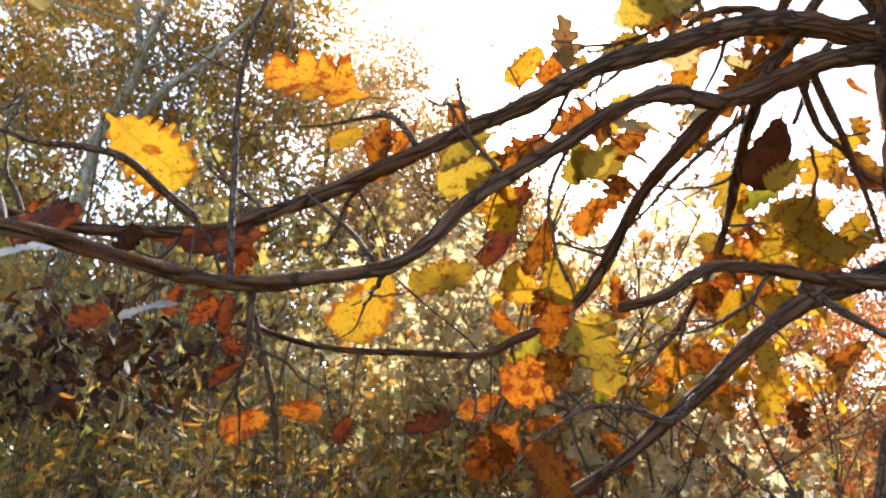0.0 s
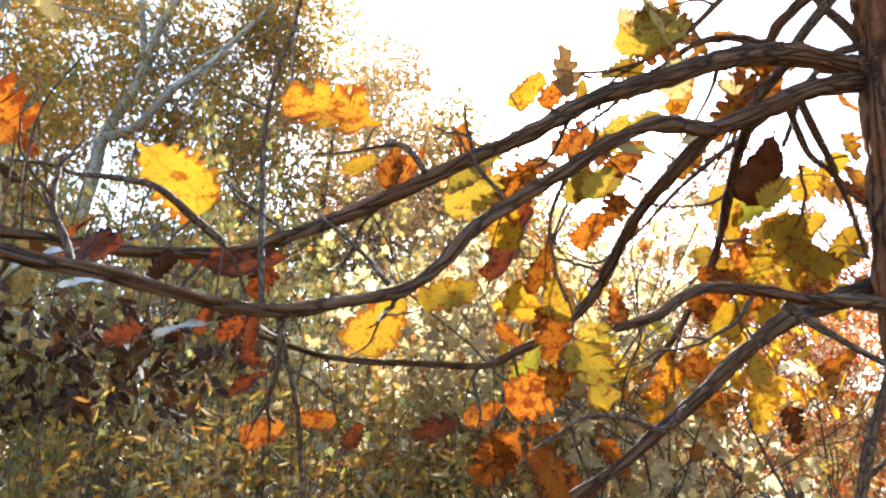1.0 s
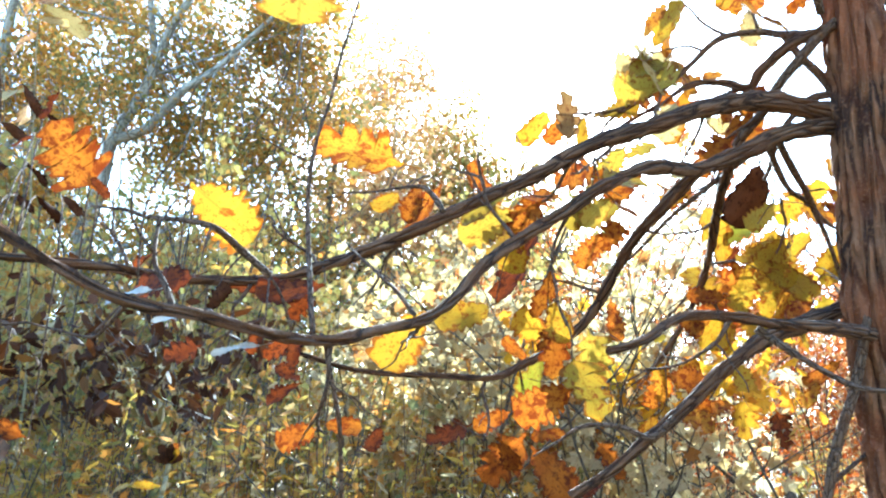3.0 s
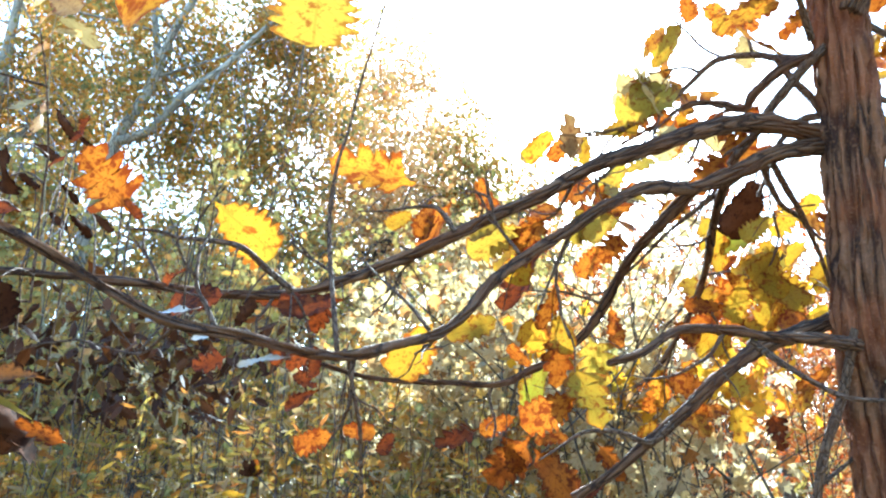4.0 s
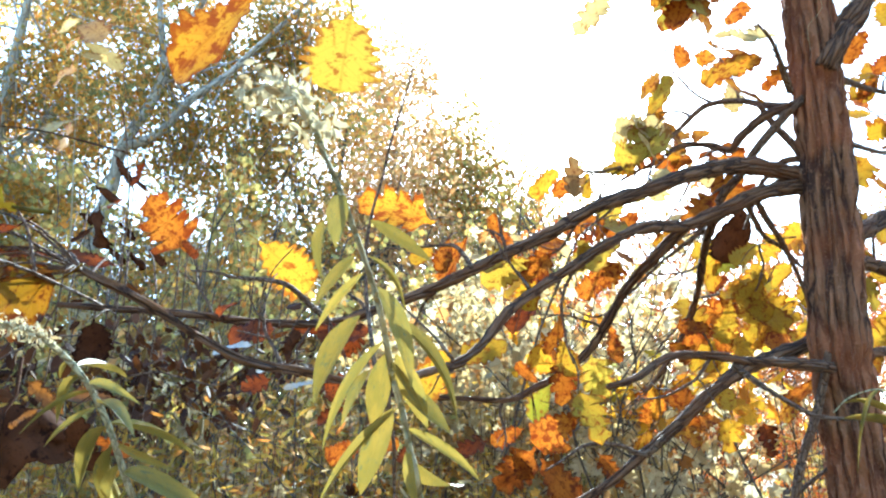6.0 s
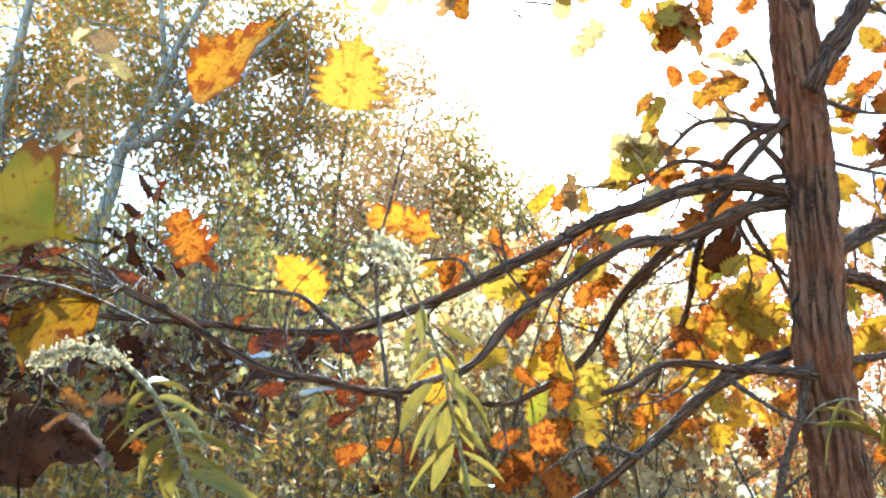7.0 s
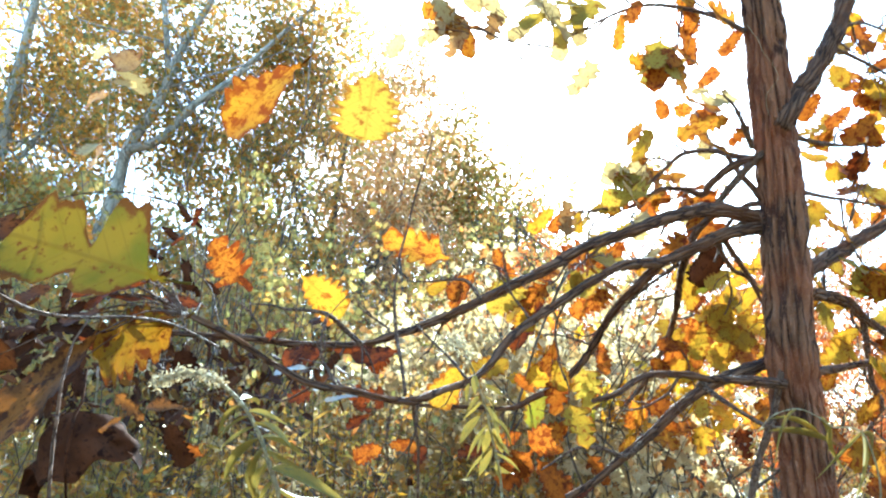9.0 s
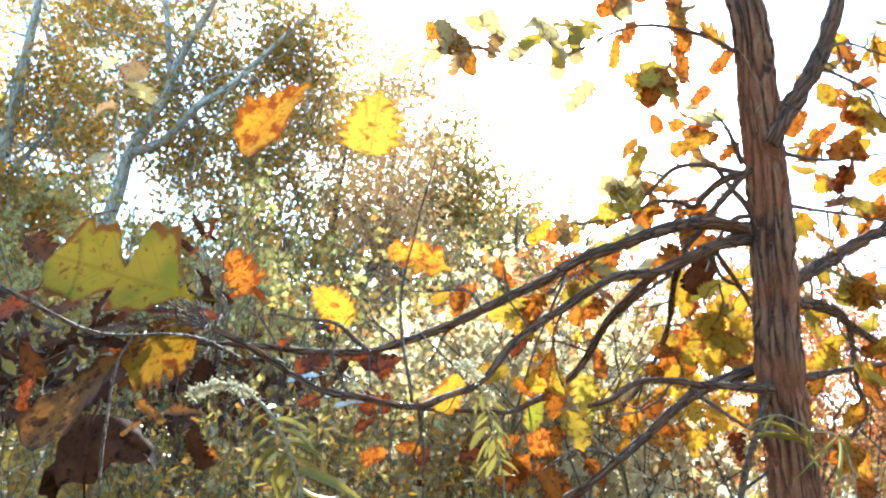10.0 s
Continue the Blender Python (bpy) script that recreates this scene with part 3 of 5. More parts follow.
# ---- shrubs and saplings of the middle distance ----
def shrub(name, label, base, stems, height, lean, leaf_mat, shape, size, per_spot, seed, levels=2, forks=4, spread=0.6, low=0.0, bark=GREY_BARK, radius=0.012, droop=0.5, wander=0.18, high=99.0, front=-99.0, right=99.0):
    rng = np.random.default_rng(seed)
    root = thing(name, base, label, "shrub")
    rods, spots = [], []
    for k in range(stems):
        way = np.array(lean) + rng.normal(size=3) * np.array((0.35, 0.3, 0.08)) + np.array((0, 0, 1.0))
        start = rng.normal(size=3) * np.array((0.18, 0.18, 0)) * height
        r, s = grow(rng, start, way, height * rng.uniform(0.75, 1.1), radius, levels, spread, forks, 0.12, wander)
        rods += r
        spots += s
    part("stem", rods_mesh("stem", rods, bark, 5, 2), root, "", "stuff")
    q = np.repeat(np.array(spots), per_spot, axis=0)
    q = q + rng.normal(size=q.shape) * size * 0.75
    q = q[(q[:, 2] > low) & (q[:, 2] < high) & (q[:, 1] + base[1] > front) & (q[:, 0] + base[0] < right)]
    sizes = rng.uniform(0.6, 1.2, size=len(q)) * size
    part("foliage", mesh_of("foliage", *foliage(q, sizes, shape, rng, droop), leaf_mat, False), root, "", "stuff")
    return root


for x, y, h, s in ((-2.3, 5.0, 3.6, 20), (-1.1, 5.4, 3.7, 21), (-0.2, 5.8, 2.7, 22), (-1.6, 6.2, 4.3, 23), (-3.0, 6.0, 3.8, 24), (-0.7, 6.8, 4.2, 25), (-3.9, 6.4, 3.6, 26), (-2.6, 7.2, 4.0, 27)):
    shrub("maple_sapling", "thin maple sapling with pale green-yellow leaves", (x, y, 0), 3, h, (0, -0.02, 0), MAPLE_GREEN, "maple", 0.062, 6 if x < -1.2 else 4, s, 2, 4, 0.6, 0.6, front=3.8, high=3.9)
# the sapling at (-0.3, 5.0) is added; its cream leaves imitate lens flare
for x, y, h, s in ((0.7, 4.1, 2.3, 30), (1.05, 4.3, 2.2, 31), (0.3, 4.4, 2.2, 33), (-0.3, 5.0, 2.0, 35), (0.85, 3.4, 1.85, 37), (0.5, 3.5, 1.9, 38), (1.3, 5.2, 2.3, 39), (0.1, 5.6, 2.4, 34), (0.7, 6.4, 2.6, 32)):
    shrub("maple_sapling", "maple sapling with backlit cream-yellow leaves", (x, y, 0), 3, h, (0, 0, 0), MAPLE_CREAM, "maple", 0.085, 2, s, 2, 4, 0.5, 1.15, front=2.8, high=2.9, right=1.55)
for x, y, h, s in ((2.6, 6.5, 2.9, 40), (3.4, 7.2, 3.1, 41), (4.4, 7.6, 3.2, 42), (3.0, 8.2, 2.9, 43), (5.2, 8.0, 3.3, 44), (3.9, 9.5, 3.4, 46), (6.2, 9.0, 3.4, 47), (2.0, 8.6, 2.8, 48), (4.8, 6.4, 2.6, 49), (5.9, 7.0, 2.8, 140), (7.0, 9.8, 3.2, 141), (3.3, 5.6, 2.3, 142), (5.0, 10.6, 3.2, 143), (4.2, 5.4, 2.2, 144)):
    shrub("red_sapling", "bare twiggy sapling with sparse red-orange leaves", (x, y, 0), 3, h, (0, 0, 0), RED_LEAF, "oval", 0.052, 5, s, 3, 3, 0.5, 0.2, GREY_BARK, 0.009)
for x, y, h, s in ((1.5, 2.9, 2.8, 50), (2.0, 3.1, 3.0, 52)):
    shrub("oak_sapling", "young oak with backlit gold and orange leaves", (x, y, 0), 2, h, (0, 0, 0), GOLD_LEAF, "oak", 0.11, 2, s, 2, 3, 0.5, 1.7, front=2.3, high=2.35)
for x, y, h, s in ((-1.45, 2.0, 1.5, 60), (-1.25, 2.4, 1.5, 61), (-1.9, 2.3, 1.55, 62), (-2.4, 3.0, 1.8, 63), (-1.8, 2.9, 1.7, 64)):
    shrub("dark_shrub", "shrub with drooping dark brown withered leaves", (x, y, 0), 2, h, (0, 0, 0), DARK_SHRUB, "oval", 0.085, 3, s, 2, 4, 0.4, 1.68, GREY_BARK, 0.007, 0.5, 0.14, 2.2, right=-0.62)


# odd bushes right of x = -3: pale leaves, partly glare put into their colour
for x, y, h, s in ((-6.6, 9.0, 3.5, 80), (-5.2, 9.6, 3.4, 81), (-3.9, 10.2, 3.4, 82), (-2.6, 9.4, 3.0, 83), (-1.2, 10.0, 2.5, 84), (-4.6, 7.6, 2.3, 87), (-6.0, 7.8, 2.6, 88), (2.6, 11.0, 2.0, 89), (4.4, 12.0, 2.2, 91), (6.2, 12.4, 2.3, 93), (8.2, 12.0, 2.4, 95), (9.8, 13.5, 2.6, 97)):
    shrub("thicket_bush", "tall tangled bush with brown and olive leaves", (x, y, 0), 5, h, (0, 0, 0), (MAPLE_CREAM if x > -3 else CROWN_BROWN) if s % 2 else CROWN_OLIVE, "round", 0.08, 5, s, 2, 4, 0.65, 0.2, high=4.6)

for x, y, h, s in ((-1.9, 4.4, 2.7, 160), (-1.3, 3.9, 2.4, 161), (-0.9, 4.6, 2.8, 162), (-0.35, 4.0, 2.5, 163), (0.15, 4.7, 2.6, 164), (-0.6, 5.6, 3.0, 165), (1.7, 4.6, 2.5, 166), (2.2, 5.2, 2.7, 167), (0.9, 5.4, 2.6, 168), (-2.6, 4.9, 2.9, 169)):
    shrub("bare_sapling", "slender bare sapling with a few rust leaves", (x, y, 0), 2, h, (0, 0, 0), CROWN_BROWN, "oak", 0.06, 1, s, 2, 3, 0.45, 1.2, GREY_BARK, 0.010, 0.5, 0.12, 2.3, front=3.0)


def undergrowth():
    """Tall weeds: thin stems set with narrow leaves."""
    rng = np.random.default_rng(70)
    rods, q, ups = [], [], []
    for k in range(900):
        y = rng.uniform(2.4, 9.0) if k < 560 else rng.uniform(9.0, 18.0)
        x = (rng.uniform(-0.75, 0.06 if k < 560 else 0.02) if k % 16 else rng.uniform(0.3, 0.8)) * (y + 1.0)
        h = rng.uniform(1.1, 1.75) + 0.07 * y
        tip = np.array((x + rng.normal() * 0.12, y + rng.normal() * 0.12, h))
        base = np.array((x, y, 0.0))
        rods.append((np.array([base, (base + tip) / 2 + rng.normal(size=3) * 0.03, tip]), (0.005, 0.002)))
        n = 58
        f = rng.uniform(0.25, 1.0, size=n)
        q.append(base + (tip - base) * f[:, None] + rng.normal(size=(n, 3)) * 0.022)
        w = rng.normal(size=(n, 3))
        w[:, 2] = rng.normal(size=n) * 0.5 + 0.25
        ups.append(w)
    q, ups = np.concatenate(q), np.concatenate(ups)
    root = thing("undergrowth", (0, 0, 0), "tangle of tall olive-green and yellowing weeds", "weeds", "", "stuff")
    part("stems", rods_mesh("stems", rods, TWIG, 4, 2), root, "", "stuff")
    part("leaves", mesh_of("leaves", *foliage(q, rng.uniform(0.035, 0.085, size=len(q)) * np.clip(q[:, 1] / 8.0, 1.0, 1.8), "lance", rng, 0.3, 0.5, ups), WEED, False), root, "", "stuff")
    y = rng.uniform(2.8, 9.0, size=420)
    heart = np.stack((rng.uniform(-0.75, 0.15, size=420) * (y + 1.0), y, 1.0 + 0.16 * y + rng.normal(size=420) * (0.25 + 0.05 * y)), 1)
    q = np.repeat(heart, 16, axis=0) + rng.normal(size=(420 * 16, 3)) * 0.13
    q = q[(q[:, 2] > 0.6) & (q[:, 1] > 2.6)]
    part("tangled_leaves", mesh_of("tangled_leaves", *foliage(q, rng.uniform(0.03, 0.062, size=len(q)), "maple", rng), CROWN_GOLD, False), root, "small gold and rust leaves caught among the stems", "stuff")


undergrowth()

fallen_leaves()


# ---- the oak ----
BOUGHS = {}
BOUGHS["trunk"] = [(0.846, 0.991, 3.030), (0.881, 1.056, 2.751), (0.907, 1.119, 2.477), (0.924, 1.188, 2.153), (0.931, 1.243, 1.871), (0.954, 1.296, 1.631), (0.975, 1.328, 1.459)]
BOUGHS["upper"] = [(0.915, 1.195, 2.302), (0.800, 1.189, 2.318), (0.686, 1.157, 2.317), (0.551, 1.106, 2.273), (0.403, 1.082, 2.212), (0.262, 1.057, 2.151), (0.141, 1.047, 2.078), (0.013, 1.035, 2.012), (-0.087, 1.029, 1.958), (-0.185, 1.041, 1.916), (-0.284, 1.051, 1.882), (-0.382, 1.058, 1.855), (-0.548, 1.037, 1.850), (-0.660, 0.953, 1.849), (-0.773, 0.880, 1.844), (-0.898, 0.817, 1.841)]
BOUGHS["middle"] = [(0.908, 1.202, 2.278), (0.757, 1.178, 2.250), (0.636, 1.173, 2.194), (0.518, 1.147, 2.139), (0.386, 1.053, 2.102), (0.283, 1.007, 2.044), (0.193, 1.003, 1.984), (0.105, 0.990, 1.923), (0.030, 0.956, 1.859), (-0.018, 0.914, 1.792), (-0.073, 0.866, 1.740), (-0.141, 0.792, 1.708), (-0.207, 0.697, 1.675), (-0.264, 0.614, 1.669), (-0.332, 0.548, 1.679), (-0.404, 0.503, 1.687), (-0.471, 0.472, 1.718), (-0.549, 0.436, 1.765), (-0.630, 0.402, 1.803)]
BOUGHS["droop"] = [(0.531, 1.145, 2.145), (0.469, 1.205, 2.086), (0.413, 1.327, 2.026), (0.377, 1.455, 1.948), (0.342, 1.528, 1.882), (0.262, 1.548, 1.812), (0.160, 1.513, 1.752), (0.080, 1.492, 1.716), (-0.059, 1.460, 1.715), (-0.207, 1.416, 1.716), (-0.289, 1.361, 1.724), (-0.399, 1.319, 1.754)]
BOUGHS["lower"] = [(0.961, 1.327, 1.872), (0.880, 1.314, 1.855), (0.787, 1.306, 1.824), (0.695, 1.299, 1.787), (0.618, 1.296, 1.738), (0.543, 1.296, 1.676), (0.470, 1.299, 1.610), (0.386, 1.308, 1.544), (0.317, 1.312, 1.492), (0.235, 1.317, 1.441)]
BOUGHS["lowtwig"] = [(0.873, 1.198, 1.781), (0.739, 1.113, 1.779), (0.608, 1.070, 1.778), (0.511, 1.036, 1.784), (0.399, 0.987, 1.772), (0.316, 0.949, 1.723), (0.242, 0.924, 1.697)]
BOUGHS["hang"] = [(0.615, 1.177, 2.181), (0.631, 1.290, 2.155), (0.673, 1.455, 2.130), (0.709, 1.633, 2.060), (0.684, 1.718, 1.954), (0.614, 1.754, 1.835), (0.561, 1.774, 1.767)]
BOUGHS["fine_a"] = [(0.687, 1.188, 2.216), (0.604, 1.287, 2.162), (0.533, 1.406, 2.114), (0.466, 1.530, 2.049), (0.368, 1.551, 1.977), (0.269, 1.541, 2.008)]
BOUGHS["lowarch"] = [(0.460, 1.268, 1.608), (0.407, 1.280, 1.566), (0.335, 1.252, 1.587), (0.252, 1.231, 1.586), (0.195, 1.208, 1.554), (0.138, 1.165, 1.524)]
BOUGHS["lowright"] = [(0.572, 1.073, 1.768), (0.642, 1.060, 1.711), (0.710, 1.044, 1.663), (0.745, 1.028, 1.647), (0.810, 1.010, 1.642)]
BOUGHS["rlimb"] = [(0.949, 1.200, 2.081), (1.020, 1.232, 2.147), (1.167, 1.311, 2.231), (1.323, 1.389, 2.320), (1.450, 1.421, 2.386), (1.667, 1.493, 2.494)]
BOUGHS["rtop"] = [(0.895, 1.056, 2.547), (0.948, 1.045, 2.653), (1.012, 1.041, 2.734), (1.076, 1.028, 2.843), (1.123, 1.018, 2.945), (1.161, 1.007, 3.048), (1.189, 0.990, 3.171)]
BOUGHS["rarch"] = [(0.977, 1.205, 2.065), (1.104, 1.305, 2.080), (1.238, 1.411, 2.077), (1.359, 1.526, 2.045), (1.523, 1.642, 2.011), (1.748, 1.763, 1.958)]
BOUGHS["rdrop"] = [(1.342, 1.521, 2.060), (1.360, 1.551, 1.962), (1.379, 1.588, 1.845), (1.416, 1.615, 1.757), (1.366, 1.642, 1.668), (1.307, 1.679, 1.549), (1.246, 1.703, 1.469)]
BOUGHS["rlow"] = [(0.982, 1.278, 1.826), (1.146, 1.374, 1.855), (1.320, 1.468, 1.893), (1.505, 1.563, 1.926)]
BOUGHS["rtw_a"] = [(0.941, 1.062, 2.527), (1.076, 1.159, 2.555), (1.228, 1.252, 2.595), (1.445, 1.337, 2.661), (1.620, 1.426, 2.714)]
BOUGHS["rtw_b"] = [(0.953, 1.112, 2.367), (1.098, 1.210, 2.387), (1.251, 1.308, 2.413), (1.450, 1.409, 2.426), (1.625, 1.509, 2.442)]
BOUGHS["rtw_c"] = [(1.071, 1.031, 2.835), (1.184, 1.077, 2.823), (1.377, 1.184, 2.815), (1.549, 1.291, 2.811)]
BOUGHS["rtw_d"] = [(1.103, 1.014, 2.888), (1.201, 1.043, 2.932), (1.375, 1.141, 2.956), (1.546, 1.236, 2.987)]
BOUGHS["upleft"] = [(0.837, 1.129, 2.480), (0.804, 1.217, 2.534), (0.755, 1.258, 2.569), (0.663, 1.280, 2.564), (0.585, 1.301, 2.496), (0.501, 1.303, 2.421), (0.379, 1.299, 2.365), (0.239, 1.283, 2.346)]
BOUGHS["upleft2"] = [(0.824, 1.101, 2.467), (0.776, 1.163, 2.469), (0.727, 1.216, 2.433), (0.710, 1.255, 2.407), (0.652, 1.278, 2.435), (0.580, 1.298, 2.438), (0.507, 1.330, 2.400), (0.416, 1.373, 2.360)]
BOUGHS["upleft3"] = [(0.806, 1.072, 2.493), (0.756, 1.006, 2.539), (0.708, 0.945, 2.565), (0.653, 0.890, 2.572)]
BOUGHS["uptop"] = [(0.802, 1.009, 2.868), (0.728, 1.039, 2.941), (0.630, 1.073, 3.000), (0.514, 1.070, 3.007), (0.399, 1.080, 2.974), (0.238, 1.060, 2.868), (0.101, 1.038, 2.766)]
BOUGHS["shoot"] = [(-0.229, 0.717, 1.686), (-0.243, 0.746, 1.761), (-0.258, 0.789, 1.825), (-0.268, 0.809, 1.898), (-0.270, 0.809, 1.966), (-0.260, 0.805, 2.046), (-0.243, 0.813, 2.124), (-0.226, 0.799, 2.204), (-0.206, 0.788, 2.275), (-0.181, 0.770, 2.367)]
BOUGHS["shoot_tw"] = [(-0.289, 0.864, 2.026), (-0.313, 0.861, 2.036), (-0.338, 0.858, 2.047), (-0.370, 0.852, 2.065)]
BOUGHS["hangshoot"] = [(-0.215, 0.707, 1.685), (-0.212, 0.731, 1.673), (-0.211, 0.772, 1.643), (-0.200, 0.813, 1.577), (-0.200, 0.847, 1.534), (-0.200, 0.892, 1.454), (-0.201, 0.938, 1.374)]
BOUGHS["lefttwig"] = [(-0.364, 0.963, 1.839), (-0.406, 0.932, 1.872), (-0.445, 0.881, 1.902), (-0.498, 0.858, 1.909), (-0.548, 0.838, 1.907), (-0.580, 0.815, 1.912), (-0.625, 0.795, 1.910)]
BOUGHS["uptwig_a"] = [(-0.044, 0.985, 1.974), (-0.062, 0.995, 2.008), (-0.087, 1.008, 2.035), (-0.135, 1.027, 2.040), (-0.195, 1.048, 2.039), (-0.256, 1.067, 2.045)]
BOUGHS["uptwig_b"] = [(-0.088, 0.826, 1.739), (-0.121, 0.854, 1.785), (-0.159, 0.893, 1.827), (-0.196, 0.933, 1.868), (-0.228, 0.974, 1.907)]
BOUGHS["sky_a"] = [(0.144, 1.071, 2.102), (0.109, 1.094, 2.196), (0.071, 1.125, 2.267), (0.029, 1.158, 2.331), (-0.005, 1.192, 2.389), (-0.016, 1.180, 2.428)]
BOUGHS["sky_b"] = [(0.310, 1.050, 2.170), (0.304, 1.085, 2.228), (0.284, 1.119, 2.288), (0.236, 1.109, 2.321), (0.220, 1.096, 2.361)]
BOUGHS["leafer"] = [(-0.397, 0.503, 1.687), (-0.431, 0.538, 1.673), (-0.482, 0.594, 1.660), (-0.533, 0.611, 1.670), (-0.598, 0.637, 1.686)]
BOUGHS["nearleft"] = [(-0.520, 0.259, 1.722), (-0.535, 0.100, 1.728), (-0.553, -0.001, 1.718), (-0.584, -0.050, 1.707), (-0.609, -0.101, 1.702), (-0.628, -0.156, 1.711), (-0.655, -0.183, 1.727), (-0.699, -0.209, 1.746)]
BOUGHS["nearstem"] = [(-0.580, -0.050, 1.706), (-0.588, -0.061, 1.673), (-0.588, -0.070, 1.633), (-0.594, -0.057, 1.592), (-0.599, -0.045, 1.552), (-0.603, -0.027, 1.496), (-0.605, -0.003, 1.416)]
BOUGHS["leftshoot"] = [(-0.392, 0.501, 1.704), (-0.390, 0.490, 1.739), (-0.384, 0.476, 1.786), (-0.369, 0.465, 1.822), (-0.338, 0.455, 1.857)]
BOUGHS["sucker"] = [(0.905, 1.224, 1.901), (0.872, 1.216, 1.790), (0.835, 1.234, 1.661), (0.802, 1.265, 1.560), (0.783, 1.296, 1.457), (0.764, 1.326, 1.358)]
BOUGHS["suckerb"] = [(0.783, 1.292, 1.472), (0.834, 1.303, 1.503), (0.884, 1.327, 1.529), (0.948, 1.370, 1.562)]
BOUGHS["strand"] = [(0.754, 0.900, 2.815), (0.782, 0.904, 2.768), (0.797, 0.914, 2.735), (0.818, 0.922, 2.710), (0.845, 0.937, 2.660), (0.811, 0.953, 2.610), (0.818, 0.971, 2.552)]
BOUGHS["hang2"] = [(0.873, 1.096, 2.505), (0.820, 1.109, 2.460), (0.785, 1.131, 2.422), (0.748, 1.176, 2.377), (0.726, 1.232, 2.330), (0.684, 1.279, 2.280), (0.662, 1.326, 2.230)]
BOUGHS["pair_a"] = [(0.723, 1.234, 2.254), (0.770, 1.296, 2.221), (0.827, 1.360, 2.181), (0.900, 1.417, 2.168), (0.969, 1.461, 2.125), (1.047, 1.489, 2.101)]
BOUGHS["pair_b"] = [(0.751, 1.233, 2.257), (0.812, 1.299, 2.210), (0.871, 1.362, 2.176), (0.925, 1.426, 2.137), (0.975, 1.476, 2.075), (1.023, 1.526, 1.982)]
BOUGHS["fine_b"] = [(0.577, 1.211, 2.326), (0.582, 1.271, 2.301), (0.572, 1.333, 2.270), (0.549, 1.398, 2.229), (0.527, 1.459, 2.202)]
BOUGHS["fan_a"] = [(0.881, 1.201, 2.296), (0.846, 1.228, 2.310), (0.820, 1.282, 2.306), (0.781, 1.311, 2.280), (0.735, 1.335, 2.270), (0.693, 1.354, 2.275)]
BOUGHS["fan_b"] = [(0.870, 1.184, 2.352), (0.840, 1.224, 2.359), (0.814, 1.273, 2.335), (0.794, 1.305, 2.298), (0.783, 1.343, 2.242), (0.776, 1.374, 2.209)]
BOUGHS["fan_c"] = [(0.881, 1.186, 2.347), (0.852, 1.189, 2.404), (0.816, 1.194, 2.456), (0.779, 1.195, 2.522)]
BOUGHS["fine_c"] = [(0.670, 1.357, 2.264), (0.666, 1.410, 2.227), (0.629, 1.476, 2.217), (0.581, 1.522, 2.205), (0.545, 1.571, 2.180)]
BOUGHS["fine_d"] = [(0.663, 1.383, 2.249), (0.653, 1.483, 2.195), (0.637, 1.532, 2.171), (0.595, 1.581, 2.146)]
BOUGHS["fine_e"] = [(0.924, 1.371, 2.186), (0.897, 1.401, 2.191), (0.856, 1.423, 2.187), (0.820, 1.449, 2.170), (0.796, 1.482, 2.129)]
BOUGHS["leftup"] = [(-0.725, 0.718, 1.759), (-0.716, 0.693, 1.840), (-0.707, 0.668, 1.922), (-0.698, 0.646, 1.994), (-0.703, 0.613, 2.102), (-0.713, 0.591, 2.175)]

LEAVES = {}
LEAVES["upper"] = [
    ("Y", (-0.556, 1.015, 2.044), (-0.425, 1.054, 1.943), 0.95, 10),
    ("YO", (-0.131, 1.106, 2.125), (-0.334, 1.110, 2.194), 0.62, -15),
    ("Y", (-0.137, 1.084, 2.057), (-0.185, 1.081, 2.002), 0.90, 0),
    ("O", (-0.094, 1.097, 2.083), (-0.127, 1.100, 1.997), 0.85, 20),
    ("O", (-0.052, 1.173, 2.111), (-0.100, 1.205, 1.992), 0.50, 30),
    ("R", (-0.436, 0.799, 1.795), (-0.545, 0.806, 1.778), 0.85, 12),
    ("R", (-0.267, 0.997, 1.831), (-0.387, 0.995, 1.790), 0.75, 15),
    ("R", (-0.302, 1.048, 1.835), (-0.342, 1.045, 1.780), 0.95, -10),
    ("GY", (0.103, 1.179, 2.091), (-0.015, 1.203, 2.043), 0.70, 10),
    ("GY", (0.131, 1.208, 2.063), (-0.010, 1.234, 1.998), 0.70, -20),
    ("T", (0.240, 1.193, 2.216), (0.238, 1.176, 2.347), 0.60, 20),
]
LEAVES["middle"] = [
    ("Y", (-0.088, 1.158, 1.816), (-0.158, 1.180, 1.691), 1.00, 0),
    ("Y", (0.068, 1.203, 1.839), (-0.048, 1.245, 1.788), 0.85, 10),
    ("R", (-0.500, 1.031, 1.719), (-0.560, 1.024, 1.688), 0.95, 10),
    ("W", (-0.349, 0.901, 1.700), (-0.454, 0.921, 1.697), 0.22, 15),
    ("R", (-0.355, 0.922, 1.734), (-0.385, 0.929, 1.690), 0.85, 10),
    ("R", (-0.316, 0.978, 1.722), (-0.362, 0.968, 1.690), 0.80, -10),
    ("R", (-0.316, 0.973, 1.738), (-0.300, 0.973, 1.672), 0.70, 25),
    ("R", (-0.362, 1.305, 1.677), (-0.445, 1.295, 1.640), 0.60, 15),
    ("R", (-0.432, 1.293, 1.718), (-0.375, 1.309, 1.680), 0.65, -20),
    ("O", (-0.323, 1.334, 1.583), (-0.415, 1.318, 1.545), 0.85, 0),
    ("O", (-0.316, 1.332, 1.589), (-0.215, 1.310, 1.583), 0.60, 10),
]
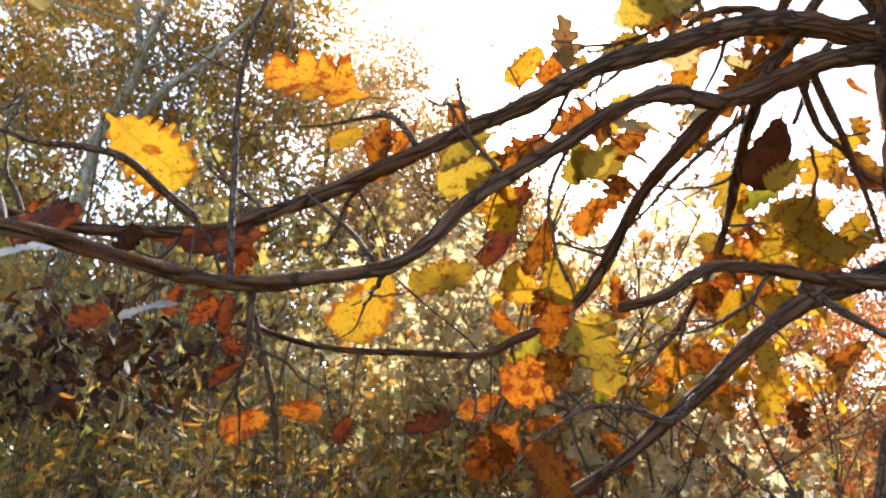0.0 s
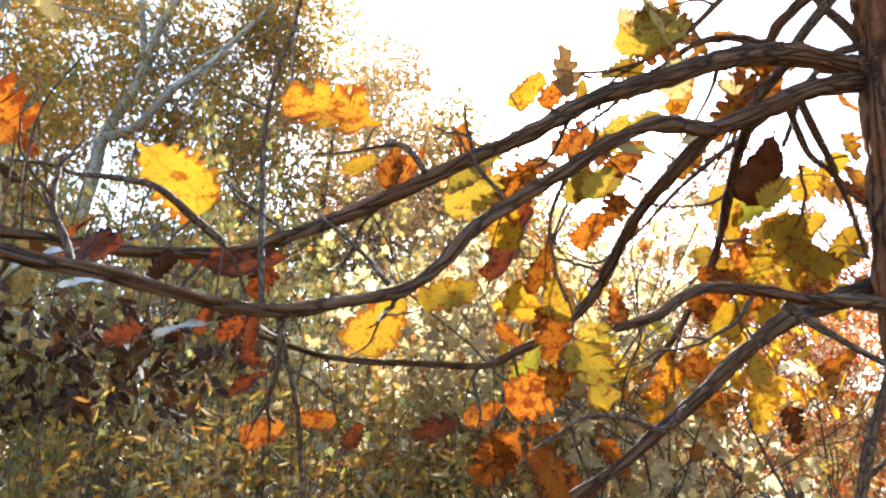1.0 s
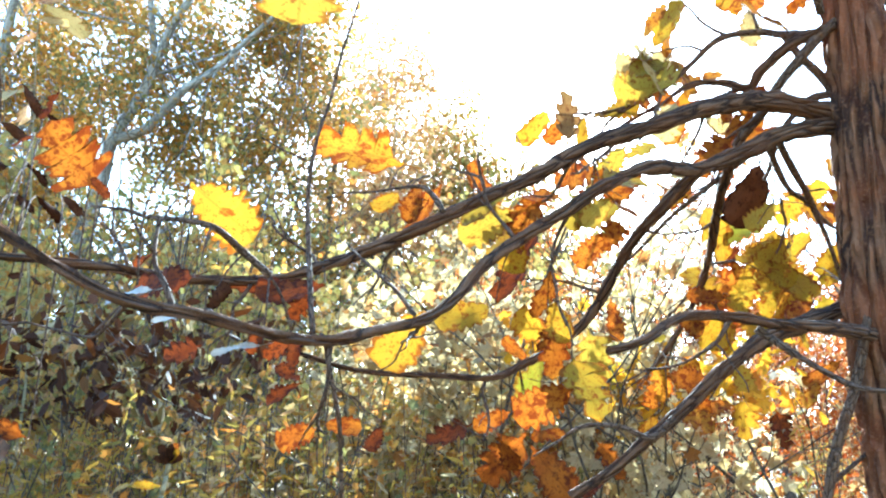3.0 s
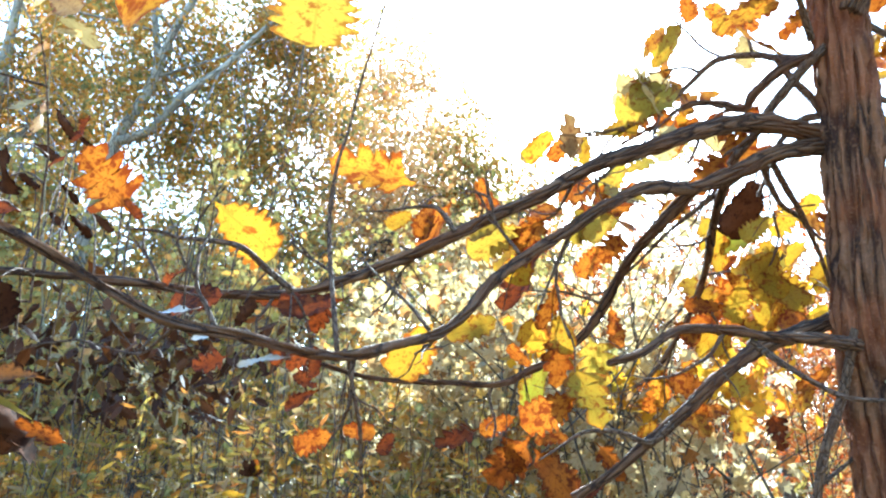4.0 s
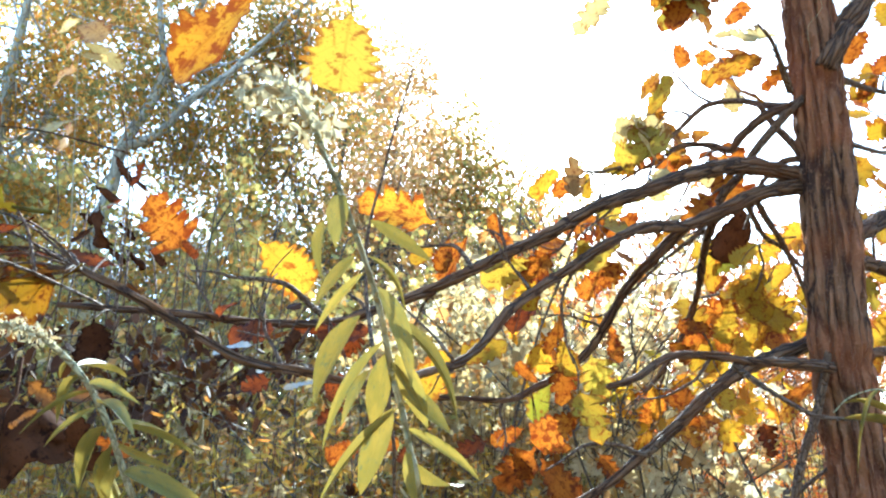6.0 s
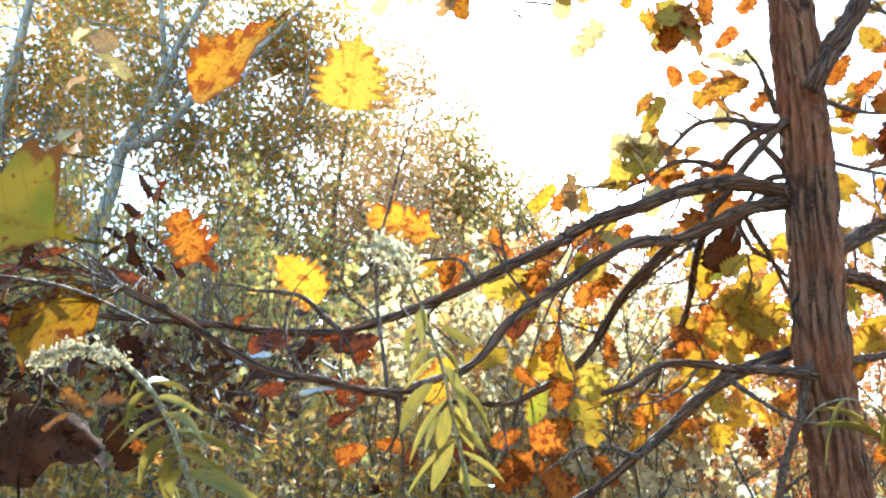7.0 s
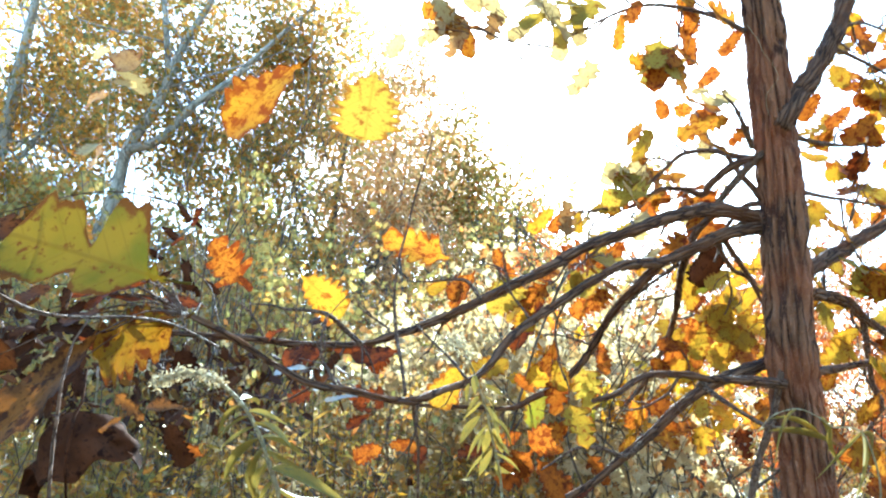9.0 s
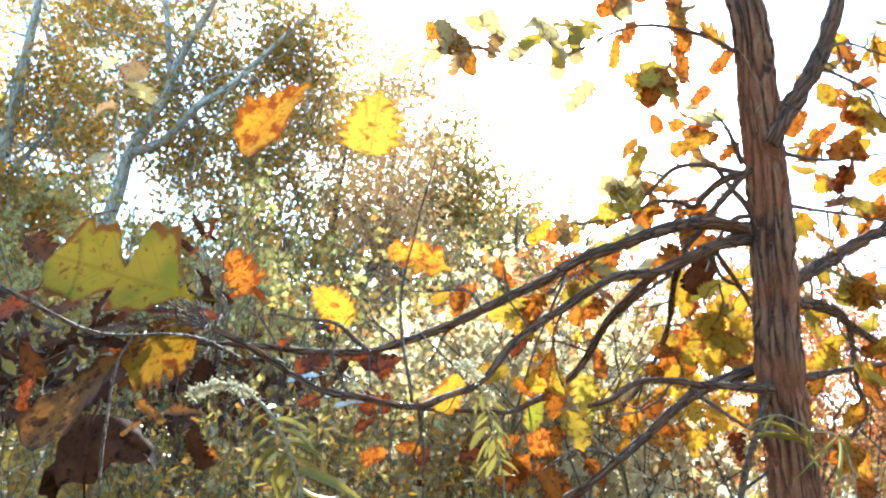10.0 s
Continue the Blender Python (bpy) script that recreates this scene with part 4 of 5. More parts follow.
LEAVES["droop"] = [
    ("GY", (0.424, 1.960, 1.929), (0.470, 1.977, 1.760), 0.95, 0),
    ("G", (0.243, 1.686, 1.801), (0.163, 1.734, 1.665), 0.65, 15),
    ("G", (0.478, 2.015, 1.748), (0.459, 2.069, 1.648), 0.60, 30),
    ("O", (0.281, 1.674, 1.838), (0.200, 1.625, 1.884), 0.70, 20),
    ("O", (0.197, 1.691, 1.785), (0.123, 1.707, 1.845), 0.60, -15),
    ("R", (-0.202, 1.539, 1.598), (-0.223, 1.532, 1.529), 0.90, 0),
    ("R", (0.034, 1.640, 1.607), (-0.081, 1.641, 1.551), 0.60, 15),
    ("O", (0.139, 1.630, 1.642), (0.040, 1.617, 1.596), 0.70, -10),
    ("O", (0.316, 1.750, 1.591), (0.207, 1.717, 1.582), 0.50, 5),
    ("RB", (0.184, 1.698, 1.588), (0.070, 1.756, 1.451), 0.75, 0),
    ("RB", (0.198, 1.708, 1.556), (0.314, 1.755, 1.413), 0.85, 10),
    ("RB", (0.113, 1.653, 1.567), (0.153, 1.687, 1.478), 0.80, 30),
]
LEAVES["droop_b"] = [
    ("R", (0.199, 1.480, 2.133), (0.137, 1.516, 1.911), 0.50, 40),
    ("O", (0.462, 1.773, 2.199), (0.364, 1.779, 2.094), 0.80, 0),
    ("O", (0.557, 1.666, 2.377), (0.459, 1.708, 2.263), 0.70, 0),
    ("R", (0.372, 1.548, 2.252), (0.306, 1.589, 2.194), 0.70, 10),
    ("YO", (0.697, 1.652, 2.595), (0.637, 1.655, 2.456), 0.70, 0),
    ("GY", (0.470, 1.511, 2.373), (0.393, 1.574, 2.281), 0.80, 0),
    ("GY", (0.586, 1.600, 2.424), (0.488, 1.582, 2.365), 0.60, 20),
    ("GY", (0.509, 1.739, 2.311), (0.408, 1.736, 2.209), 0.70, 0),
    ("O", (0.520, 2.028, 2.050), (0.536, 2.035, 1.894), 0.60, 0),
    ("RB", (0.431, 1.963, 1.579), (0.515, 1.956, 1.475), 0.60, 30),
    ("R", (0.478, 1.995, 1.475), (0.385, 2.018, 1.415), 0.60, 30),
]
LEAVES["hang"] = [
    ("D", (0.933, 1.687, 2.413), (0.889, 1.728, 2.209), 0.82, 0),
    ("G", (1.096, 2.045, 2.335), (0.952, 2.104, 2.290), 0.75, 10),
    ("Y", (1.132, 2.050, 2.318), (1.071, 2.126, 2.152), 0.80, 0),
    ("Y", (1.287, 2.102, 2.319), (1.123, 2.122, 2.208), 0.70, 0),
    ("Y", (1.165, 2.188, 2.210), (1.292, 2.181, 2.091), 0.80, 0),
    ("GY", (1.024, 2.093, 2.180), (1.097, 2.086, 2.084), 0.70, 20),
    ("Y", (1.403, 2.082, 2.214), (1.320, 2.153, 2.131), 0.60, 0),
    ("Y", (0.861, 2.024, 2.404), (0.983, 2.073, 2.211), 0.80, 0),
    ("O", (0.933, 2.124, 2.076), (0.833, 2.136, 1.949), 0.90, 0),
    ("R", (1.051, 2.166, 2.283), (0.976, 2.231, 2.225), 0.70, 0),
    ("YO", (1.240, 2.116, 2.445), (1.417, 2.177, 2.389), 0.80, 0),
    ("YO", (1.354, 2.099, 2.500), (1.438, 2.096, 2.356), 0.60, 0),
]
LEAVES["hang_b"] = [
    ("Y", (1.038, 2.329, 2.090), (1.177, 2.366, 1.978), 0.90, 0),
    ("Y", (1.294, 2.306, 2.166), (1.217, 2.395, 2.024), 0.90, 0),
    ("Y", (0.979, 2.352, 2.015), (1.037, 2.334, 1.912), 0.60, 30),
    ("Y", (1.240, 2.254, 1.993), (1.340, 2.312, 1.947), 0.70, 0),
    ("YO", (1.354, 2.066, 2.608), (1.401, 2.052, 2.498), 0.80, 0),
    ("O", (1.354, 2.116, 2.445), (1.434, 2.104, 2.329), 0.80, 0),
    ("Y", (1.420, 2.160, 2.301), (1.360, 2.241, 2.187), 0.80, 0),
    ("O", (1.422, 2.264, 2.134), (1.499, 2.266, 2.045), 0.80, 0),
    ("Y", (1.324, 2.329, 2.090), (1.440, 2.332, 2.011), 0.80, 10),
    ("O", (1.429, 2.050, 2.662), (1.350, 2.062, 2.713), 0.60, 0),
    ("YO", (0.919, 2.381, 1.921), (0.854, 2.405, 1.787), 0.60, 0),
    ("C", (0.875, 2.492, 1.899), (0.949, 2.517, 1.739), 0.70, 0),
    ("O", (0.987, 2.236, 1.713), (0.845, 2.201, 1.692), 0.70, 20),
    ("R", (1.418, 2.852, 1.749), (1.448, 2.849, 1.582), 0.70, 0),
    ("O", (1.367, 2.188, 1.868), (1.255, 2.245, 1.768), 0.50, 20),
    ("YO", (1.295, 2.209, 1.799), (1.198, 2.196, 1.691), 0.50, 0),
]
LEAVES["top"] = [
    ("YO", (0.804, 1.050, 2.906), (0.680, 1.008, 2.951), 0.80, 0),
    ("O", (0.823, 1.047, 2.915), (0.740, 1.074, 2.834), 0.70, 20),
    ("O", (0.612, 1.085, 2.959), (0.706, 1.151, 2.844), 0.70, 0),
    ("GY", (0.564, 1.099, 2.912), (0.546, 1.170, 2.763), 0.90, 0),
    ("Y", (0.643, 1.119, 2.849), (0.581, 1.098, 2.759), 0.70, 20),
    ("O", (0.666, 1.109, 2.714), (0.736, 1.077, 2.782), 0.70, 0),
    ("C", (0.767, 1.027, 2.640), (0.632, 1.015, 2.591), 0.60, 10),
    ("YO", (0.750, 1.043, 2.588), (0.583, 1.097, 2.551), 0.60, 0),
    ("YO", (0.783, 1.169, 2.517), (0.649, 1.155, 2.549), 0.60, 20),
    ("O", (0.804, 1.051, 2.563), (0.742, 1.087, 2.519), 0.70, 0),
    ("YO", (-0.580, 0.912, 2.660), (-0.817, 0.925, 2.471), 0.80, 0),
    ("GY", (-0.389, 1.162, 2.799), (-0.430, 1.217, 2.574), 1.40, 0),
]
LEAVES["top_b"] = [
    ("C", (-0.142, 1.044, 2.915), (-0.246, 1.102, 2.864), 0.80, 0),
    ("C", (0.048, 1.049, 2.901), (-0.046, 1.060, 3.018), 0.70, 0),
    ("C", (0.121, 1.015, 3.011), (0.204, 1.024, 2.887), 0.70, 0),
    ("GY", (0.348, 1.020, 2.997), (0.266, 1.010, 2.879), 0.70, 0),
    ("YO", (0.425, 1.031, 2.962), (0.404, 1.088, 2.846), 0.50, 30),
    ("O", (0.481, 1.020, 2.999), (0.435, 1.010, 2.904), 0.70, 0),
    ("C", (0.352, 1.082, 2.798), (0.252, 1.070, 2.684), 0.60, 0),
    ("C", (-0.292, 1.053, 2.885), (-0.326, 1.061, 2.772), 0.70, 0),
    ("T", (-0.103, 1.049, 2.898), (-0.130, 1.078, 2.797), 0.80, 20),
    ("T", (0.009, 1.032, 2.954), (-0.007, 1.077, 2.864), 0.70, 0),
    ("GY", (0.235, 1.018, 3.004), (0.311, 1.084, 2.919), 0.80, 0),
    ("C", (0.142, 1.043, 2.921), (0.062, 1.101, 2.881), 0.70, -20),
    ("C", (-0.200, 1.019, 2.996), (-0.142, 1.029, 2.916), 0.80, 0),
    ("O", (0.481, 1.297, 2.440), (0.550, 1.287, 2.333), 0.70, 0),
    ("O", (0.777, 1.296, 2.445), (0.715, 1.310, 2.365), 0.70, 0),
]
LEAVES["right"] = [
    ("O", (1.200, 1.127, 3.000), (1.292, 1.143, 2.899), 0.90, 0),
    ("Y", (1.154, 1.101, 2.914), (1.203, 1.067, 2.981), 0.70, 0),
    ("O", (1.072, 1.108, 2.721), (1.029, 1.176, 2.640), 0.70, 0),
    ("O", (1.303, 1.188, 2.804), (1.194, 1.197, 2.763), 0.60, 0),
    ("O", (1.235, 1.211, 2.727), (1.147, 1.215, 2.651), 0.60, 0),
    ("Y", (1.417, 1.318, 2.720), (1.329, 1.344, 2.651), 0.80, 0),
    ("R", (1.316, 1.343, 2.639), (1.303, 1.371, 2.518), 0.70, 0),
    ("GY", (1.308, 1.382, 2.511), (1.401, 1.356, 2.427), 0.70, 0),
    ("YO", (1.268, 1.400, 2.452), (1.323, 1.413, 2.360), 0.80, 0),
    ("Y", (1.142, 1.304, 2.424), (1.062, 1.333, 2.307), 0.70, 0),
    ("Y", (1.148, 1.449, 2.292), (1.293, 1.470, 2.226), 0.80, 0),
    ("O", (1.437, 1.461, 2.258), (1.407, 1.539, 2.171), 0.80, 0),
]
LEAVES["right_b"] = [
    ("GY", (1.225, 1.601, 2.139), (1.297, 1.605, 2.033), 0.80, 0),
    ("Y", (1.398, 1.632, 2.040), (1.318, 1.698, 1.984), 0.80, 0),
    ("GY", (1.503, 1.604, 2.134), (1.494, 1.689, 2.030), 0.80, 0),
    ("Y", (1.378, 1.651, 1.978), (1.223, 1.619, 1.907), 0.70, 0),
    ("O", (1.444, 1.676, 1.898), (1.509, 1.712, 1.776), 0.70, 0),
    ("YO", (1.315, 1.677, 1.895), (1.245, 1.688, 1.811), 0.70, 0),
    ("GY", (1.056, 1.811, 2.135), (0.964, 1.800, 2.178), 0.80, 0),
    ("GY", (0.965, 1.667, 2.261), (0.874, 1.736, 2.208), 0.80, 0),
    ("Y", (1.080, 1.832, 2.069), (0.978, 1.894, 1.961), 0.90, 0),
    ("O", (0.980, 1.917, 2.131), (0.835, 1.940, 2.012), 0.90, 0),
    ("O", (1.104, 1.845, 2.026), (1.016, 1.829, 1.908), 0.80, 0),
    ("Y", (0.911, 1.959, 1.993), (0.822, 1.936, 1.871), 0.80, 0),
]
LEAVES["near"] = [
    ("OG", (-0.575, 0.151, 1.806), (-0.798, 0.098, 1.868), 1.15, 0),
    ("OY", (-0.618, 0.342, 1.778), (-0.797, 0.374, 1.712), 1.05, 0),
    ("BO", (-0.725, 0.252, 1.735), (-0.870, 0.318, 1.560), 0.55, 10),
    ("H", (-1.345, 1.520, 1.690), (-1.345, 1.560, 1.420), 1.0, 0),
    ("D", (-0.808, 0.363, 1.891), (-0.893, 0.399, 1.792), 0.45, 40),
    ("R", (-0.682, 0.325, 1.847), (-0.825, 0.356, 1.818), 0.25, 20),
    ("BO", (-0.622, 0.343, 1.786), (-0.706, 0.334, 1.767), 0.40, 60),
    ("D", (-0.916, 0.452, 1.772), (-0.995, 0.458, 1.807), 0.80, 30),
    ("D", (-0.755, 0.352, 1.758), (-0.852, 0.357, 1.747), 0.50, 30),
    ("BO", (-0.984, 0.893, 1.697), (-0.903, 0.916, 1.635), 0.40, 0),
    ("W", (-0.445, 0.672, 1.740), (-0.536, 0.696, 1.741), 0.35, 30),
]
LEAVES["nearb"] = [
    ("R", (-0.951, 0.365, 1.714), (-0.980, 0.380, 1.626), 0.60, 10),
    ("D", (-0.917, 0.438, 1.816), (-0.959, 0.483, 1.724), 0.60, 30),
    ("R", (-1.005, 0.418, 1.881), (-1.094, 0.464, 1.812), 0.70, 10),
    ("B", (-1.100, 0.548, 1.798), (-1.073, 0.596, 1.706), 0.70, 0),
    ("B", (-1.099, 0.479, 2.022), (-1.039, 0.525, 1.966), 0.80, 0),
    ("B", (-0.906, 0.424, 1.861), (-0.971, 0.407, 1.826), 0.60, 0),
    ("B", (-0.761, 0.339, 1.799), (-0.843, 0.377, 1.761), 0.50, 30),
    ("R", (-0.768, 0.431, 1.841), (-0.858, 0.398, 1.855), 0.30, 30),
]
LEAVES["nearc"] = [
    ("D", (-0.763, 0.376, 1.887), (-0.828, 0.387, 1.845), 0.60, 20),
    ("D", (-0.839, 0.444, 1.834), (-0.903, 0.447, 1.799), 0.60, 0),
    ("R", (-0.725, 0.492, 1.849), (-0.815, 0.470, 1.847), 0.25, 20),
    ("D", (-0.813, 0.378, 1.706), (-0.848, 0.420, 1.638), 0.70, 20),
    ("D", (-0.855, 0.501, 1.645), (-0.893, 0.496, 1.723), 0.50, 0),
    ("B", (-0.780, 0.553, 1.819), (-0.838, 0.568, 1.799), 0.50, 20),
    ("R", (-0.867, 0.461, 1.777), (-0.813, 0.449, 1.737), 0.50, 30),
    ("BO", (-0.955, 0.920, 1.641), (-1.013, 0.908, 1.602), 0.40, 10),
    ("D", (-0.917, 1.007, 1.702), (-0.882, 1.061, 1.638), 0.40, 30),
    ("D", (-0.798, 0.715, 1.974), (-0.841, 0.751, 1.951), 0.40, 0),
]
LEAVES["ovals"] = [
    ("D", (-0.945, 1.029, 2.272), (-0.900, 1.015, 2.218), 0.45, 0),
    ("R", (-0.868, 1.034, 2.260), (-0.881, 1.040, 2.188), 0.40, 10),
    ("D", (-0.994, 1.051, 2.199), (-0.933, 1.035, 2.168), 0.50, 0),
    ("D", (-0.898, 1.047, 2.215), (-0.884, 1.085, 2.203), 0.50, 0),
    ("D", (-0.933, 1.078, 2.114), (-0.903, 1.086, 2.065), 0.40, 20),
    ("D", (-0.959, 1.098, 2.048), (-0.907, 1.078, 2.008), 0.40, 0),
    ("D", (-0.914, 1.099, 2.045), (-0.868, 1.143, 2.005), 0.42, 0),
    ("D", (-0.862, 1.099, 2.049), (-0.809, 1.100, 2.006), 0.42, 0),
    ("D", (-1.036, 1.070, 2.135), (-0.984, 1.069, 2.107), 0.50, 0),
    ("R", (-0.918, 1.060, 2.174), (-0.944, 1.050, 2.128), 0.40, 10),
]
LEAVES["left"] = [
    ("O", (-0.691, 0.930, 1.989), (-0.774, 0.871, 2.086), 0.95, 0),
    ("R", (-0.705, 0.921, 2.019), (-0.664, 0.907, 1.972), 0.50, 30),
    ("D", (-0.703, 0.554, 1.954), (-0.725, 0.566, 1.893), 1.20, 30),
    ("D", (-0.711, 0.610, 1.772), (-0.698, 0.627, 1.697), 1.20, 0),
    ("R", (-0.648, 0.535, 1.847), (-0.734, 0.550, 1.856), 0.50, 20),
    ("BO", (-0.788, 0.906, 1.656), (-0.915, 0.914, 1.677), 0.40, 20),
    ("RB", (-0.745, 0.941, 1.544), (-0.834, 0.937, 1.574), 0.40, 0),
    ("D", (-0.721, 0.604, 1.619), (-0.687, 0.636, 1.517), 0.80, 30),
    ("D", (-0.447, 0.880, 1.750), (-0.405, 0.873, 1.792), 0.70, 40),
    ("W", (-0.370, 0.636, 1.696), (-0.419, 0.616, 1.696), 0.35, 20),
    ("R", (-0.569, 0.945, 1.876), (-0.648, 0.981, 1.849), 0.50, 20),
    ("R", (-0.493, 1.059, 1.849), (-0.317, 1.046, 1.828), 0.30, 30),
]

RADII = {
    "upper": (0.026, 0.024, 0.019, 0.015, 0.0125, 0.0095, 0.008, 0.005), "middle": (0.022, 0.020, 0.014, 0.012, 0.009, 0.007, 0.0055, 0.005, 0.0035),
    "droop": (0.015, 0.014, 0.012, 0.008, 0.005, 0.003), "lower": (0.025, 0.021, 0.016, 0.0125, 0.010), "lowtwig": (0.018, 0.012, 0.009, 0.007, 0.004),
    "hang": (0.014, 0.012, 0.010, 0.007, 0.004), "fine_a": (0.008, 0.006, 0.004, 0.002), "lowarch": (0.009, 0.006, 0.004, 0.002), "lowright": (0.009, 0.006, 0.005, 0.004),
    "rlimb": (0.034, 0.026, 0.022, 0.020), "rtop": (0.040, 0.034, 0.030, 0.026), "rarch": (0.024, 0.018, 0.014, 0.010), "rdrop": (0.012, 0.009, 0.006, 0.003), "rlow": (0.014, 0.011, 0.009, 0.008),
    "upleft": (0.012, 0.010, 0.008, 0.005, 0.003), "upleft2": (0.015, 0.012, 0.009, 0.005, 0.003), "upleft3": (0.010, 0.006, 0.003), "fine_b": (0.006, 0.004, 0.003, 0.0015), "hang2": (0.012, 0.012, 0.013), "pair_a": (0.009, 0.008, 0.006, 0.004), "pair_b": (0.010, 0.009, 0.007, 0.005), "uptwig_a": (0.006, 0.005, 0.003, 0.002), "uptwig_b": (0.004, 0.003, 0.002), "uptop": (0.009, 0.007, 0.005, 0.002),
    "rtw_a": (0.009, 0.007, 0.005, 0.003), "rtw_b": (0.008, 0.006, 0.005, 0.003), "rtw_c": (0.008, 0.006, 0.004, 0.003), "rtw_d": (0.007, 0.005, 0.004, 0.002),
    "fan_a": (0.009, 0.008, 0.006, 0.004), "fan_b": (0.011, 0.009, 0.007, 0.005), "fan_c": (0.012, 0.010, 0.008), "fine_c": (0.004, 0.003, 0.002), "fine_d": (0.0035, 0.003, 0.002), "fine_e": (0.003, 0.002, 0.0015), "shoot": (0.0045, 0.004, 0.003, 0.002), "hangshoot": (0.004, 0.0035, 0.003), "lefttwig": (0.008, 0.006, 0.004, 0.002), "nearleft": (0.002, 0.0022, 0.0026, 0.0028), "leftshoot": (0.0014, 0.001), "leafer": (0.003, 0.002, 0.0012), "nearstem": (0.0012, 0.002, 0.0022), "sucker": (0.010, 0.011, 0.011), "suckerb": (0.006, 0.004), "strand": (0.0008, 0.0006),
}


def leaf_mesh(seed, material, form=""):
    """An oak leaf of length 1 along y: rounded uneven lobes, folded midrib, curled blade, and its stalk.
    form: "" many shallow lobes, "deep" few long ones, "crumpled" drawn together, "tucked" deep with one half drawn in."""
    rng = np.random.default_rng(seed)
    deep = form in ("deep", "tucked")
    lobes = (2 if form == "tucked" else 4) if deep else int(rng.integers(5, 8))
    cut = (rng.uniform(0.60, 0.74) if form == "tucked" else rng.uniform(0.42, 0.55)) if deep else rng.uniform(0.16, 0.30)
    bend, curl, wave, phase = rng.uniform(-0.35, 0.35), rng.uniform(-0.6, 1.0), rng.uniform(0.02, 0.05), rng.uniform(0, 6)
    sway = rng.uniform(-0.10, 0.10)
    if form == "crumpled":
        bend, curl, wave = -0.45, -3.2, 0.09

    def half(s):
        return 0.5 * (1.62 * s ** 0.85 * max(0.0, 1 - s) ** 0.42) + 0.012 if not deep else 0.44 * min(1.0, s / 0.28) * (1 - 0.2 * s) * (1.0 if form == "tucked" else 0.6 + 0.5 * math.sin(math.pi * min(1.0, s)))

    spots = [(0.12 + 0.80 * k / lobes + 0.02, 0.12 + 0.80 * (k + 0.62 + 0.05 * rng.normal()) / lobes + (0.06 if deep else 0.0)) for k in range(lobes)]
    end = 1.06 if deep else 1.0
    rims = []
    for side in (-1, 1):
        line = [(0.010, 0.0, 0.0), (0.35 * half(0.10), 0.10, 0.0)]
        for low, top in spots:
            reach = half(top) * rng.uniform(0.88, 1.12)
            line.append((half(low) * (1 - cut * rng.uniform(0.8, 1.2)), low, 0.0))
            broad = 0.22 if deep else 0.15
            line.append((reach * 0.94, top - broad / lobes, 0.0))
            if deep:
                line.append((reach * rng.uniform(0.84, 1.08), top, 0.0))
            line.append((reach * 0.96, top + broad / lobes, 0.0))
        line += [((0.10 if deep else half(0.93) * 0.8), end - 0.05, 0.0), (0.004, end, 0.0)]
        rim = spline(line, 4)
        rim[1:-1, 0] += rng.normal(size=len(rim) - 2) * (0.014 if deep else 0.007)
        rims.append(rim)
    spine = np.maximum.accumulate((rims[0][:, 1] + rims[1][:, 1]) / 2)
    rows = len(rims[0])
    verts, faces, edge = [], [], []
    for i in range(rows):
        m = spine[i]
        for side, rim in zip((-1, 1), rims):
            for f in ((1.0, 0.5) if side < 0 else (0.5, 1.0)):
                x, s = side * rim[i][0] * f, m + (rim[i][1] - m) * f
                z = 0.12 * abs(x) + 0.5 * curl * x * x + bend * s * s + wave * f * math.sin(9 * s + phase + side)
                if form == "tucked" and side < 0:
                    x *= 0.6
                verts.append((x + sway * s * s, s, z))
                edge.append((f, s, 0.0))
            if side < 0:
                verts.append((sway * m * m, m, bend * m * m))
                edge.append((0.0, m, 0.0))
    for i in range(rows - 1):
        for k in range(4):
            a = i * 5 + k
            faces.append((a, a + 1, a + 6, a + 5))
    stalk = tube([(0, 0.02, 0.0), (0.01, -0.08, 0.01), (0.02, -0.16, 0.03)], (0.008, 0.010), 5)
    verts, faces, _ = joined([(verts, faces, []), stalk])
    return mesh_of("leaf", verts, faces, edge + [(0.0, 0.0, 0.0)] * len(stalk[0]), material)


def hood_leaf_mesh(seed, material):
    """A large dead leaf hung over its own midrib like a hood: two drooping halves with a ragged hem, length 1 along y."""
    rng = np.random.default_rng(seed)
    cols, rows = 25, 14
    verts, faces, edge = [], [], []
    for i in range(rows):
        s = i / (rows - 1)
        for k in range(cols):
            u = 2 * k / (cols - 1) - 1
            hem = 1 + 0.16 * math.sin(7 * u + 1.3) + 0.09 * math.sin(17 * u + seed)
            fall = s * hem * (0.70 + 0.25 * u)
            swell = 0.30 + 0.36 * math.sqrt(s)
            a = u * 1.9
            x = swell * math.sin(a) * (1 + 0.06 * math.sin(11 * s + 5 * u))
            z = swell * 0.75 * math.cos(a) + 0.05 * math.sin(13 * u + 6 * s) + 0.02 * rng.normal()
            verts.append((x, fall + 0.14 * abs(u) ** 1.5, z))
            edge.append((abs(u), s, 0.0))
    for i in range(rows - 1):
        for k in range(cols - 1):
            a = i * cols + k
            faces.append((a, a + 1, a + 1 + cols, a + cols))
    stalk = tube([(0.05, -0.5, 0.1), (0.02, -0.1, 0.2), (0.0, 0.05, 0.42), (-0.03, 0.55, 0.60), (-0.04, 1.0, 0.5)], (0.02, 0.022, 0.02, 0.012), 6)
    verts, faces, _ = joined([(verts, faces, []), stalk])
    return mesh_of("leaf", verts, faces, edge + [(0.0, 0.0, 0.0)] * len(stalk[0]), material)


MESHES = {}


